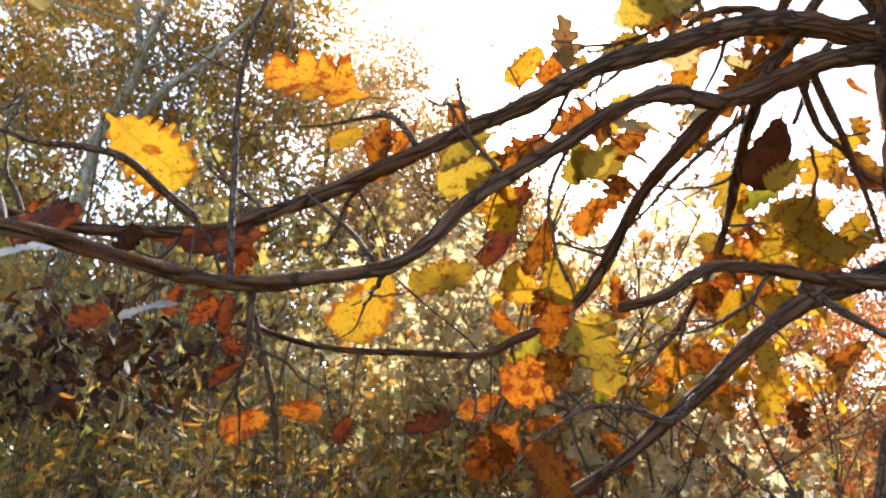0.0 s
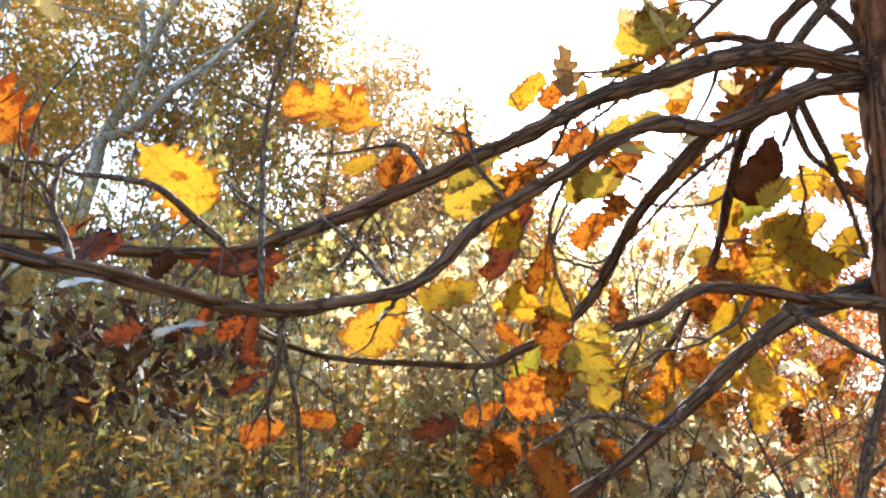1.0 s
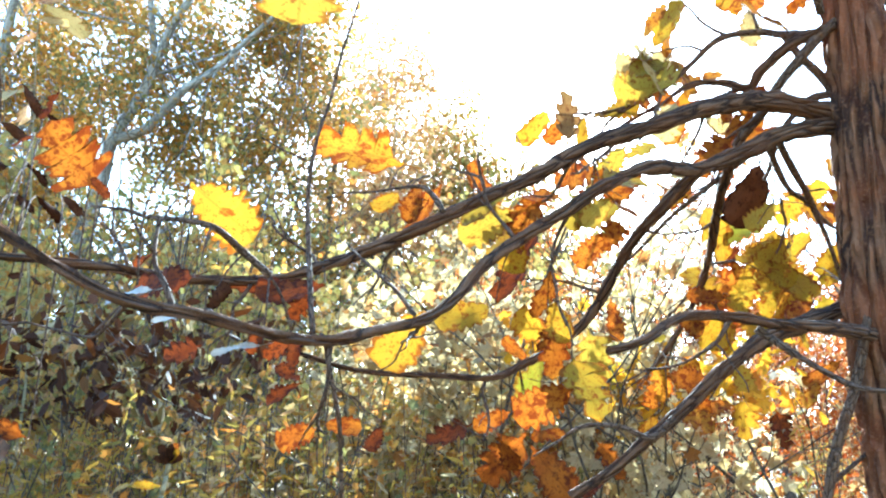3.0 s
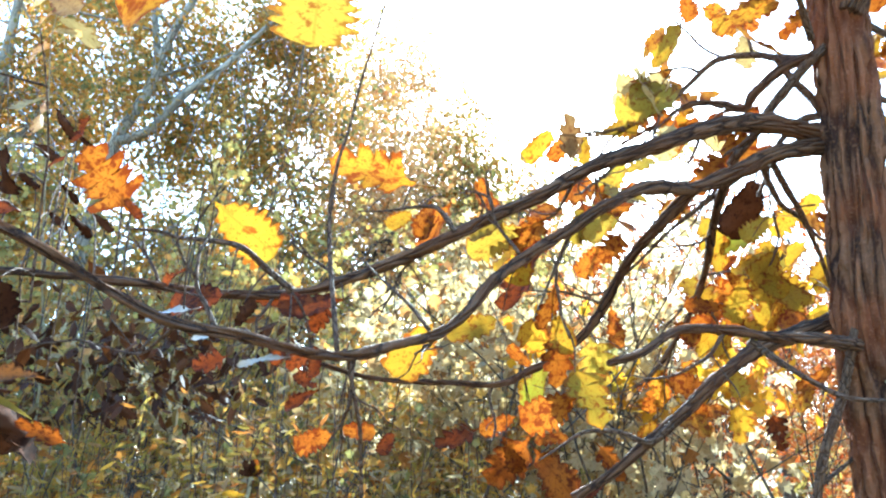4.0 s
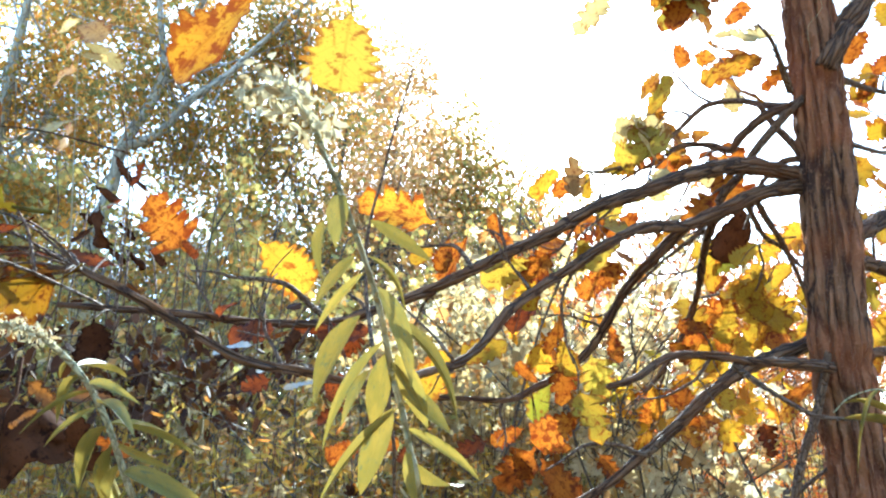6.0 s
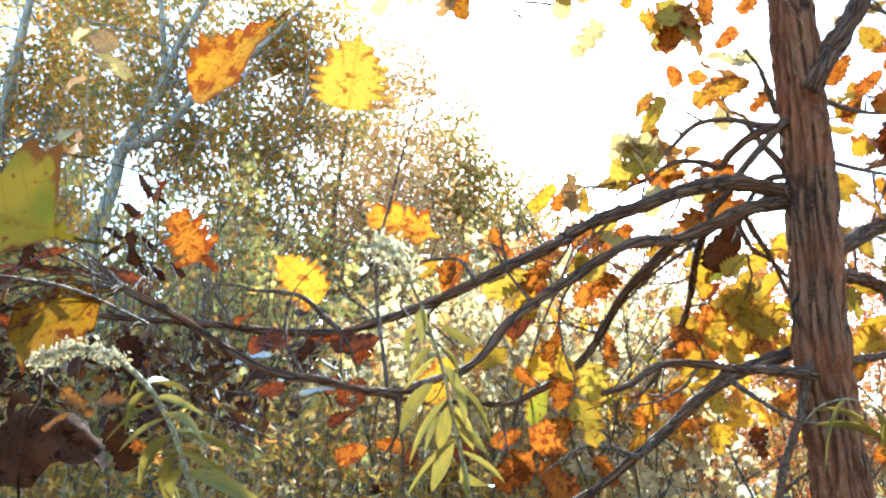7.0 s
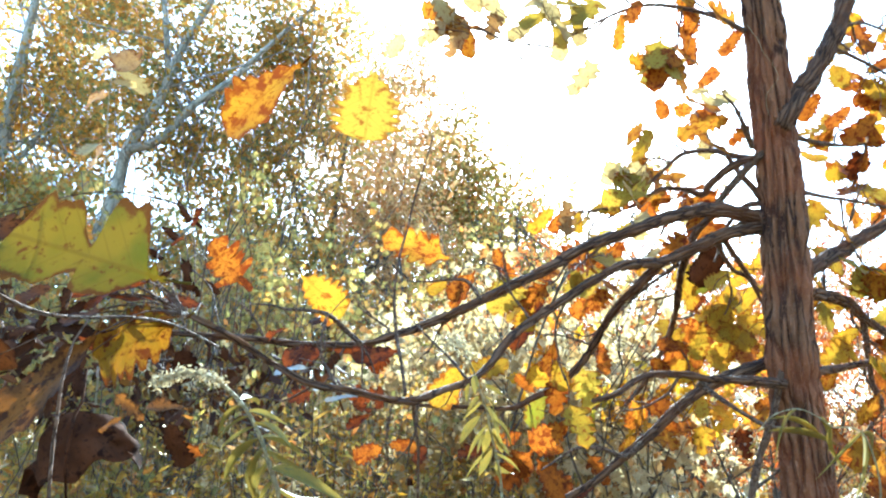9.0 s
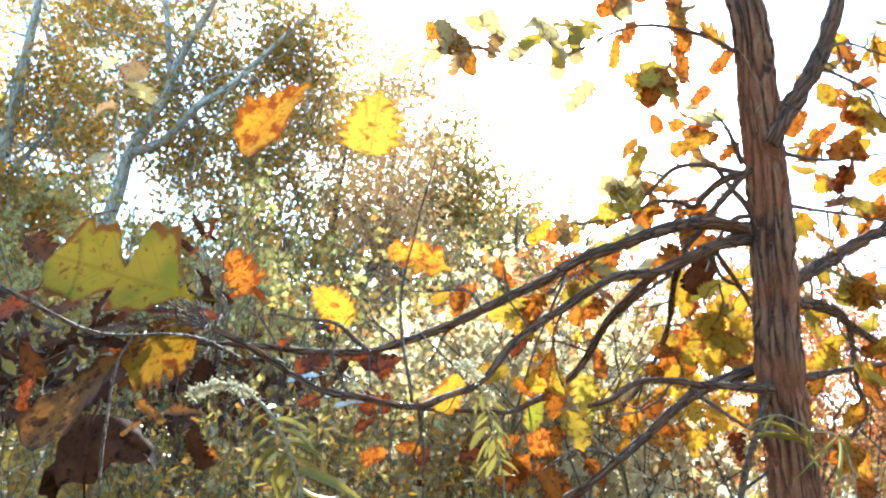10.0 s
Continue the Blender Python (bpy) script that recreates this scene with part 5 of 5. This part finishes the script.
def leaf(kind, base, tip, width, roll, parent, seed, label=""):
    form = {"OG": "tucked", "T": "deep"}.get(kind, ("crumpled" if seed % 2 else "") if kind == "D" else ("deep" if seed % 3 == 1 else ""))
    key = (kind, form, seed % 5)
    if key not in MESHES:
        if kind == "H":
            MESHES[key] = hood_leaf_mesh(3, LEAF_MAT["D"])
        else:
            MESHES[key] = leaf_mesh(100 + seed % 5 + 7 * len(form), LEAF_MAT[kind], form)
    b, t = Vector(base), Vector(tip)
    along = t - b
    size = along.length
    along.normalize()
    face = Vector((0.05, -1.0, 0.25))
    face = (face - along * face.dot(along)).normalized()
    side = along.cross(face)
    m = Matrix((side, along, face)).transposed().to_4x4()
    m = Matrix.Translation(b) @ m @ pose(0, 0, 0, 0, roll, 0) @ Matrix.Diagonal((size * width, size, size, 1))
    ob = part("leaf", MESHES[key], parent, label)
    ob.matrix_parent_inverse = parent_inverse(parent)
    ob.matrix_basis = m
    return ob


def parent_inverse(ob):
    m = Matrix.Translation(ob.location)
    while ob.parent:
        ob = ob.parent
        m = Matrix.Translation(ob.location) @ m
    return m.inverted()


OAK_AT = Vector((1.03, 1.45, 0.0))
oak = thing("oak_tree", OAK_AT, "young oak with furrowed brown bark and turning leaves", "tree")


def oak_rod(name, points, radii, segs=10, rough=0.16, seed=0.0, per=8, furrow=0.0, material=BARK, parent=oak, label=""):
    line = spline(points, per) - np.array(OAK_AT)
    return part(name, mesh_of(name, *tube(line, radii, segs, rough, seed, furrow), material), parent, label)


trunk_line = [(1.05, 1.45, -0.05), (1.03, 1.42, 0.5), (1.00, 1.37, 1.0)] + BOUGHS["trunk"][::-1] + [(0.80, 1.06, 3.4), (0.76, 1.0, 3.9), (0.74, 0.96, 4.5)]
oak_rod("trunk", trunk_line, (0.090, 0.078, 0.070, 0.064, 0.062, 0.062, 0.058, 0.055, 0.052, 0.044, 0.038, 0.030, 0.022), 112, 0.04, 5.0, 30, 0.015)
BRANCH = {}
for k, (key, line) in enumerate(BOUGHS.items()):
    if key == "trunk":
        continue
    r = RADII.get(key, (0.0019, 0.0016, 0.0012))
    heavy = r[0] > 0.012
    r = tuple((0.86 if heavy else 1.0) * v for v in r)
    BRANCH[key] = oak_rod("bough" if heavy else "twig", line, r, 20 if heavy else 7, 0.34 if heavy else 0.14, k * 3.1, 10 if heavy else 6, 0.0036 if heavy else 0.0, BOUGH if heavy else (STEM if key == "strand" else TWIG))
HOLDER = {"droop_b": "droop", "hang_b": "hang", "top": "uptop", "top_b": "uptop", "right": "rtw_a", "right_b": "rarch", "near": "nearleft", "nearb": "nearleft", "nearc": "nearleft", "ovals": "leftup", "left": "leftup"}
count = 0
WOOD = np.concatenate([spline(v, 8) for k, v in BOUGHS.items() if k not in ("trunk", "strand", "shoot", "hangshoot")])
for key, rows in LEAVES.items():
    for kind, base, tip, width, roll in rows:
        leaf(kind, base, tip, width, roll, BRANCH[HOLDER.get(key, key)], count)
        count += 1
        near = WOOD[np.linalg.norm(WOOD - np.array(base), axis=1).argmin()]
        gap = np.linalg.norm(near - np.array(base))
        if 0.03 < gap < 0.45:
            mid = (near + np.array(base)) / 2 + np.array((0, 0, 0.12 * gap))
            part("twig", rods_mesh("twig", [(np.array([near, mid, np.array(base)]) - np.array(OAK_AT), (0.0022, 0.0012))], TWIG, 5, 5), oak)


TRUNK_AXIS = spline(trunk_line, 10)


def spray(key, f, way, length, kinds, seed, leaves=7, levels=1):
    """A forked twig from the bough named key, at the share f of its length, with oak leaves hung along its ends."""
    global count
    rng = np.random.default_rng(seed)
    line = spline(BOUGHS[key], 8)
    start = line[int(f * (len(line) - 1))]
    rods, spots = grow(rng, start, way, length, 0.0045, levels, 0.55, 3, 0.05, 0.22)
    local = [(p - np.array(OAK_AT), r) for p, r in rods]
    twig = part("twig", rods_mesh("twig", local, TWIG, 6, 3), oak)
    order = rng.permutation(len(spots))
    for k in range(min(leaves, len(spots))):
        b = np.array(spots[order[k]]) + rng.normal(size=3) * 0.006
        w = rng.normal(size=3) * 0.7 + np.array((0, 0, -0.45))
        w[1] *= 0.5
        w /= np.linalg.norm(w)
        bark = TRUNK_AXIS[np.abs(TRUNK_AXIS[:, 2] - b[2]).argmin()]
        if np.hypot(*(b - bark)[:2]) < 0.16:
            continue
        leaf(kinds[k % len(kinds)], b, b + w * rng.uniform(0.085, 0.145), rng.uniform(0.7, 1.0), rng.uniform(-50, 50), twig, (count * 3 + 2 if k % 3 else count))
        count += 1


for k, (key, f, way, length) in enumerate((("upper", 0.45, (-0.3, 0.2, 0.7), 0.16), ("upper", 0.55, (-0.4, 0.2, -0.6), 0.16), ("upper", 0.68, (-0.2, 0.3, 0.7), 0.15), ("upper", 0.75, (-0.4, 0.1, -0.6), 0.14), ("upper", 0.85, (-0.3, 0.1, 0.6), 0.14),
                                           ("upper", 0.3, (-0.5, 0.2, -0.5), 0.2), ("middle", 0.4, (-0.4, 0.3, 0.6), 0.18), ("middle", 0.55, (-0.4, 0.2, -0.6), 0.18), ("middle", 0.66, (-0.3, 0.2, -0.7), 0.16), ("middle", 0.8, (-0.3, 0.1, 0.6), 0.14),
                                           ("droop", 0.3, (-0.6, 0.1, 0.3), 0.22), ("droop", 0.45, (-0.1, 0.2, -0.7), 0.2), ("droop", 0.65, (-0.3, 0.1, -0.7), 0.2), ("hang", 0.35, (-0.5, 0.1, -0.4), 0.22), ("hang", 0.6, (-0.5, 0.1, -0.4), 0.2),
                                           ("lowtwig", 0.5, (-0.4, 0.1, -0.5), 0.2), ("upleft", 0.4, (-0.6, 0.1, 0.3), 0.25), ("rlimb", 0.4, (0.4, 0.0, 0.6), 0.25))):
    spray(key, f, way, length, ("O", "RB"), 500 + k, 1 if key in ("hang", "lower", "upleft", "rlimb") else 0)
SPRAYS = [
    ("uptop", 0.15, (-0.3, 0.3, 0.5), 0.22, ("O", "YO")), ("uptop", 0.35, (-0.2, 0.2, -0.6), 0.25, ("YO", "GY", "O")), ("uptop", 0.55, (-0.3, 0.2, 0.6), 0.25, ("C", "O")), ("uptop", 0.7, (-0.5, 0.1, -0.5), 0.28, ("C", "GY")), ("uptop", 0.9, (-0.6, 0.2, 0.2), 0.35, ("C", "YO")),
    ("upleft", 0.3, (-0.3, 0.2, 0.6), 0.25, ("YO", "C", "O")), ("upleft", 0.5, (-0.3, 0.3, 0.4), 0.25, ("C", "YO")), ("upleft", 0.8, (-0.5, 0.2, -0.3), 0.28, ("GY", "O")), ("upleft2", 0.4, (-0.2, 0.4, 0.3), 0.24, ("O", "YO")), ("upleft2", 0.8, (-0.4, 0.3, -0.4), 0.26, ("O", "Y")),
    ("upper", 0.12, (-0.3, 0.5, -0.5), 0.26, ("O", "YO", "C")), ("upper", 0.25, (-0.2, 0.5, 0.5), 0.24, ("GY", "C")), ("upper", 0.35, (-0.3, 0.5, -0.5), 0.28, ("O", "Y")), ("middle", 0.32, (-0.3, 0.5, -0.4), 0.28, ("O", "Y")),
    ("hang", 0.5, (0.5, 0.4, 0.1), 0.4, ("Y", "YO", "Y")), ("hang", 0.6, (0.4, 0.5, -0.3), 0.35, ("Y", "Y", "O")), ("hang", 0.8, (0.3, 0.4, -0.3), 0.3, ("O", "YO")),
    ("rlimb", 0.3, (0.2, 0.3, -0.6), 0.32, ("Y", "YO")), ("rlimb", 0.6, (0.3, 0.3, 0.5), 0.35, ("O", "Y")), ("rlimb", 0.8, (0.2, 0.3, -0.6), 0.35, ("Y", "O", "Y")), ("rtop", 0.5, (0.5, 0.3, 0.1), 0.35, ("YO", "Y")), ("rtop", 0.7, (0.6, 0.3, -0.2), 0.35, ("Y", "O")), ("fine_e", 0.6, (0.1, 0.2, -0.4), 0.2, ("Y", "Y")),
    ("rtw_a", 0.4, (0.3, 0.2, 0.5), 0.28, ("Y", "O")), ("rtw_a", 0.6, (0.3, 0.2, -0.5), 0.28, ("Y", "O", "YO")), ("rtw_b", 0.4, (0.2, 0.2, -0.6), 0.3, ("YO", "GY")), ("rtw_b", 0.7, (0.3, 0.2, 0.4), 0.28, ("GY", "O")), ("rtw_c", 0.6, (0.3, 0.2, -0.5), 0.28, ("YO", "Y")), ("rtw_d", 0.5, (0.3, 0.2, 0.4), 0.26, ("Y", "YO")),
    ("rarch", 0.4, (0.1, 0.4, -0.6), 0.35, ("Y", "Y", "O")), ("rarch", 0.7, (0.3, 0.3, -0.5), 0.35, ("Y", "O")), ("rlow", 0.6, (0.2, 0.4, -0.5), 0.35, ("O", "YO")),
]
for k, (key, f, way, length, kinds) in enumerate(SPRAYS):
    spray(key, f, way, length, kinds, 300 + k, 6 if key in ("upper", "middle", "droop", "hang", "rarch", "rlimb") else 8)


# ---- weeds close by ----
def narrow_leaf_mesh(seed):
    rng = np.random.default_rng(seed)
    rows, bend, curl = 12, rng.uniform(0.1, 0.5), rng.uniform(-0.3, 0.3)
    verts, faces = [], []
    for i in range(rows):
        s = i / (rows - 1)
        w = 0.5 * (math.sin(math.pi * s ** 0.8) ** 0.9 + 0.02)
        for f in (-1, 0, 1):
            verts.append((f * w + curl * 0.4 * s * s, s * (1 - 0.15 * bend * s), 0.12 * abs(f) * w - bend * s * s))
    for i in range(rows - 1):
        for k in range(2):
            a = i * 3 + k
            faces.append((a, a + 1, a + 4, a + 3))
    return mesh_of("leaf", verts, faces, None, WILLOW_LEAF)


NARROW = [narrow_leaf_mesh(k) for k in range(6)]


def weed(name, label, line, radii, leaves, seed, plume=0, plume_size=0.006, meshes=NARROW, head=0.72, broad=1.25):
    """A tall weed stem; leaves are (base, tip, width against length); plume sets the grains of a seed head along its end."""
    rng = np.random.default_rng(seed)
    base = Vector(line[0])
    root = thing(name, base, label, "weed")
    path = spline(np.array(line) - np.array(base), 8)
    part("stem", mesh_of("stem", *tube(path, radii, 7, 0.08, seed), STEM), root)
    for k, (foot, tip, width) in enumerate(leaves):
        foot = Vector(foot) - base
        out = Vector(tip) - base - foot
        size = out.length
        out.normalize()
        face = Vector((rng.normal() * 0.5, -1, 0.5 + rng.normal() * 0.3))
        face = (face - out * face.dot(out)).normalized()
        m = Matrix((out.cross(face), out, face)).transposed().to_4x4()
        ob = part("leaf", meshes[(k + seed) % len(meshes)], root)
        ob.matrix_basis = Matrix.Translation(foot) @ m @ Matrix.Diagonal((size * width * broad, size, size, 1))
    if plume:
        f = rng.uniform(head, 1.0, size=plume)
        q = np.array([path[int(v * (len(path) - 1))] for v in f]) + rng.normal(size=(plume, 3)) * plume_size * 1.0 * np.array((1, 1, 0.8))
        part("seed_head", mesh_of("seed_head", *foliage(q, rng.uniform(0.7, 1.4, size=plume) * plume_size, "oval", rng), PLUME, False), root, "pale cream fluffy seed head", "stuff")
    return root


PLUME = small_leaf_material("plume", [(0.0, (0.46, 0.38, 0.22)), (0.5, (0.56, 0.49, 0.31)), (1.0, (0.36, 0.26, 0.13))], 0.4)
WEED_STEMS, WEED_LEAVES = {}, {}
WEED_STEMS["arching"] = [(-0.0829, -0.3299, 0.0000), (-0.0856, -0.3378, 0.2021), (-0.0940, -0.3630, 0.8447), (-0.0984, -0.3763, 1.1830), (-0.1007, -0.3832, 1.3610), (-0.1019, -0.3869, 1.4547), (-0.1026, -0.3889, 1.5040), (-0.1029, -0.3899, 1.5300), (-0.1047, -0.3939, 1.5429), (-0.1063, -0.3957, 1.5489), (-0.1082, -0.3984, 1.5576), (-0.1100, -0.4002, 1.5636), (-0.1119, -0.4029, 1.5722), (-0.1134, -0.4050, 1.5791), (-0.1162, -0.4077, 1.5877), (-0.1194, -0.4104, 1.5963), (-0.1227, -0.4130, 1.6049), (-0.1264, -0.4155, 1.6127), (-0.1292, -0.4175, 1.6191), (-0.1337, -0.4192, 1.6247), (-0.1392, -0.4199, 1.6268), (-0.1446, -0.4195, 1.6254)]
WEED_LEAVES["arching"] = [((-0.1158, -0.4109, 1.5983), (-0.0998, -0.4079, 1.5900), 0.14), ((-0.1162, -0.4086, 1.5905), (-0.1021, -0.3939, 1.5837), 0.07), ((-0.1139, -0.4065, 1.5839), (-0.1014, -0.4101, 1.5639), 0.18), ((-0.1177, -0.4046, 1.5775), (-0.1362, -0.3865, 1.5584), 0.17), ((-0.1189, -0.4086, 1.5907), (-0.1283, -0.4104, 1.5793), 0.17), ((-0.1169, -0.4075, 1.5870), (-0.1311, -0.4056, 1.5736), 0.09), ((-0.1120, -0.4046, 1.5778), (-0.0838, -0.3900, 1.5604), 0.09), ((-0.1095, -0.4020, 1.5692), (-0.1011, -0.3991, 1.5518), 0.21), ((-0.1115, -0.4021, 1.5696), (-0.1161, -0.3948, 1.5502), 0.21), ((-0.1155, -0.4009, 1.5657), (-0.1210, -0.4106, 1.5546), 0.14), ((-0.1091, -0.3998, 1.5623), (-0.0949, -0.3897, 1.5524), 0.20), ((-0.1077, -0.3971, 1.5533), (-0.0845, -0.3926, 1.5430), 0.08), ((-0.1100, -0.3984, 1.5575), (-0.1198, -0.3967, 1.5365), 0.20), ((-0.1053, -0.3948, 1.5459), (-0.0957, -0.3833, 1.5347), 0.38), ((-0.1119, -0.4029, 1.5722), (-0.1311, -0.4016, 1.5496), 0.09), ((-0.1086, -0.3984, 1.5576), (-0.1316, -0.3937, 1.5373), 0.06), ((-0.1225, -0.4128, 1.6041), (-0.1225, -0.4187, 1.5904), 0.26), ((-0.1258, -0.4111, 1.5984), (-0.1307, -0.4099, 1.5857), 0.21), ((-0.1063, -0.3957, 1.5489), (-0.1062, -0.3998, 1.5356), 0.17), ((-0.1110, -0.4016, 1.5679), (-0.1024, -0.4047, 1.5568), 0.10)]
WEED_STEMS["nodding"] = [(-0.3184, 0.1175, 0.0000), (-0.3255, 0.0962, 0.5058), (-0.3327, 0.0747, 1.0167), (-0.3364, 0.0634, 1.2857), (-0.3384, 0.0575, 1.4272), (-0.3474, 0.0357, 1.4979), (-0.3595, 0.0241, 1.5353), (-0.3754, 0.0108, 1.5783), (-0.3988, -0.0003, 1.6140), (-0.4334, -0.0086, 1.6408), (-0.4638, -0.0108, 1.6475), (-0.4901, -0.0089, 1.6412), (-0.5089, -0.0067, 1.6336)]
WEED_LEAVES["nodding"] = [((-0.3934, 0.0015, 1.6083), (-0.4535, 0.0616, 1.6003), 0.10), ((-0.3856, 0.0053, 1.5962), (-0.4231, -0.0393, 1.5757), 0.09), ((-0.3793, 0.0090, 1.5840), (-0.4323, 0.0138, 1.5570), 0.09), ((-0.3730, 0.0135, 1.5697), (-0.4594, 0.1363, 1.5306), 0.09), ((-0.3667, 0.0179, 1.5554), (-0.4491, 0.1417, 1.4987), 0.10), ((-0.3611, 0.0223, 1.5410), (-0.4214, 0.0940, 1.4764), 0.10), ((-0.3539, 0.0286, 1.5209), (-0.3983, 0.0563, 1.4614), 0.10), ((-0.3887, 0.0037, 1.6012), (-0.3352, -0.0470, 1.5992), 0.09), ((-0.3809, 0.0081, 1.5869), (-0.3155, -0.0673, 1.5781), 0.09), ((-0.3730, 0.0130, 1.5711), (-0.3305, 0.1246, 1.5620), 0.09), ((-0.3667, 0.0175, 1.5568), (-0.3184, 0.0295, 1.5302), 0.10), ((-0.3587, 0.0246, 1.5338), (-0.2611, -0.0611, 1.5249), 0.09), ((-0.3523, 0.0303, 1.5151), (-0.3060, 0.0714, 1.4749), 0.10), ((-0.3473, 0.0363, 1.4957), (-0.2833, 0.1082, 1.4705), 0.09), ((-0.4027, -0.0020, 1.6197), (-0.4288, 0.0258, 1.6139), 0.12), ((-0.3988, -0.0007, 1.6155), (-0.3930, 0.0920, 1.6274), 0.11)]
HEAD_AT = np.array((-0.1869, 0.1271, 1.5126))
WEED_STEMS["dried"] = [(-0.157, 0.177, 0.0), (-0.167, 0.157, 0.75), (-0.181, 0.137, 1.30), tuple(HEAD_AT - (0.002, 0.001, 0.05)), tuple(HEAD_AT)]
WEED_LEAVES["dried"] = [(tuple(HEAD_AT - (0.001, 0, 0.012)), tuple(HEAD_AT + (-0.019, 0.004, -0.011)), 0.30), (tuple(HEAD_AT - (0.018, 0, 0.010)), tuple(HEAD_AT + (-0.042, 0.008, -0.017)), 0.14)]
for k in range(18):
    around, rise = 2.4 * k, (0.5, 1.3, 2.4)[k % 3]
    way = np.array((math.cos(around), math.sin(around), rise))
    way *= (0.0085 + 0.003 * (k % 4) / 3) / np.linalg.norm(way)
    WEED_LEAVES["dried"].append((tuple(HEAD_AT), tuple(HEAD_AT + way), 0.50))
WEED_STEMS["dry"] = [(-2.2618, 3.5049, 0.0000), (-2.2677, 3.4871, 0.5520), (-2.2818, 3.4449, 1.8580), (-2.2702, 3.2433, 2.5151), (-2.2574, 3.1058, 2.9631), (-2.2442, 2.9867, 3.3514), (-2.2306, 2.8860, 3.6800), (-2.2003, 2.8403, 3.8295), (-2.2104, 2.8054, 3.9429)]
WEED_LEAVES["dry"] = [((-2.2102, 2.8109, 3.9250), (-2.3917, 2.9024, 3.9100), 0.68), ((-2.2102, 2.8146, 3.9130), (-1.9746, 2.6496, 3.7123), 0.59), ((-2.1971, 2.8422, 3.8236), (-2.1366, 3.1646, 3.8314), 0.59), ((-2.2097, 2.8384, 3.8354), (-2.3300, 2.8652, 3.7738), 0.51), ((-2.2216, 2.8677, 3.7398), (-2.0642, 2.8866, 3.7169), 0.51), ((-2.2336, 2.8905, 3.6650), (-2.5104, 3.1142, 3.7140), 0.42), ((-2.2444, 2.9776, 3.3812), (-2.2318, 2.7027, 3.1827), 0.51), ((-2.2441, 2.9913, 3.3364), (-2.5449, 3.2809, 3.3771), 0.51)]
WEED_STEMS["grassy"] = [(0.7273, 0.6078, 0.0000), (0.7171, 0.5771, 0.7209), (0.7107, 0.5579, 1.1719), (0.7073, 0.5478, 1.4092), (0.6993, 0.5111, 1.5283), (0.6636, 0.4851, 1.6122), (0.6067, 0.4819, 1.6220), (0.5780, 0.4763, 1.6399), (0.5380, 0.4721, 1.6532), (0.4951, 0.4755, 1.6416), (0.4706, 0.4822, 1.6194)]
WEED_LEAVES["grassy"] = [((0.4817, 0.4782, 1.6326), (0.6040, 0.5370, 1.6494), 0.04), ((0.4952, 0.4765, 1.6383), (0.6590, 0.5811, 1.6235), 0.04), ((0.5381, 0.4724, 1.6521), (0.4249, 0.3808, 1.6012), 0.04), ((0.6067, 0.4819, 1.6220), (0.6389, 0.6097, 1.5477), 0.05), ((0.6636, 0.4851, 1.6122), (0.5466, 0.3959, 1.5533), 0.07), ((0.6636, 0.4851, 1.6122), (0.6043, 0.3741, 1.5010), 0.06), ((0.5780, 0.4763, 1.6399), (0.6966, 0.6134, 1.5957), 0.04), ((0.4821, 0.4849, 1.6110), (0.7097, 0.6100, 1.6137), 0.03), ((0.6637, 0.4861, 1.6090), (0.7991, 0.6132, 1.6214), 0.04)]

weed("goldenrod", "tall weed with drooping yellow-green leaves and pale seed head", WEED_STEMS["arching"], (0.0012, 0.0009, 0.0007, 0.0006), WEED_LEAVES["arching"], 5, 170, 0.0032, NARROW, 0.84)
weed("goldenrod", "yellow-green weed with a pale nodding seed head", WEED_STEMS["nodding"], (0.0034, 0.003, 0.0026, 0.002), WEED_LEAVES["nodding"], 6, 520, 0.005)
weed("wild_grass", "thin green grass arching across the oak's trunk", WEED_STEMS["grassy"], (0.003, 0.002, 0.0015, 0.001), WEED_LEAVES["grassy"], 8, broad=0.55)
DRIED = [leaf_mesh(200 + k, LEAF_MAT[kind]) for k, kind in enumerate(("C", "D", "RB", "D", "Y"))]
weed("dried_weed", "dried weed head with dark and orange bracts", WEED_STEMS["dried"], (0.0022, 0.0018, 0.0012), WEED_LEAVES["dried"], 9, 0, 0.006, DRIED)
PALE_DRY = [leaf_mesh(210 + k, LEAF_MAT["T" if k % 2 else "C"]) for k in range(4)]
weed("dry_sapling", "thin dead sapling with a few pale tan leaves", WEED_STEMS["dry"], (0.008, 0.006, 0.004, 0.002), WEED_LEAVES["dry"], 10, 0, 0.006, PALE_DRY)
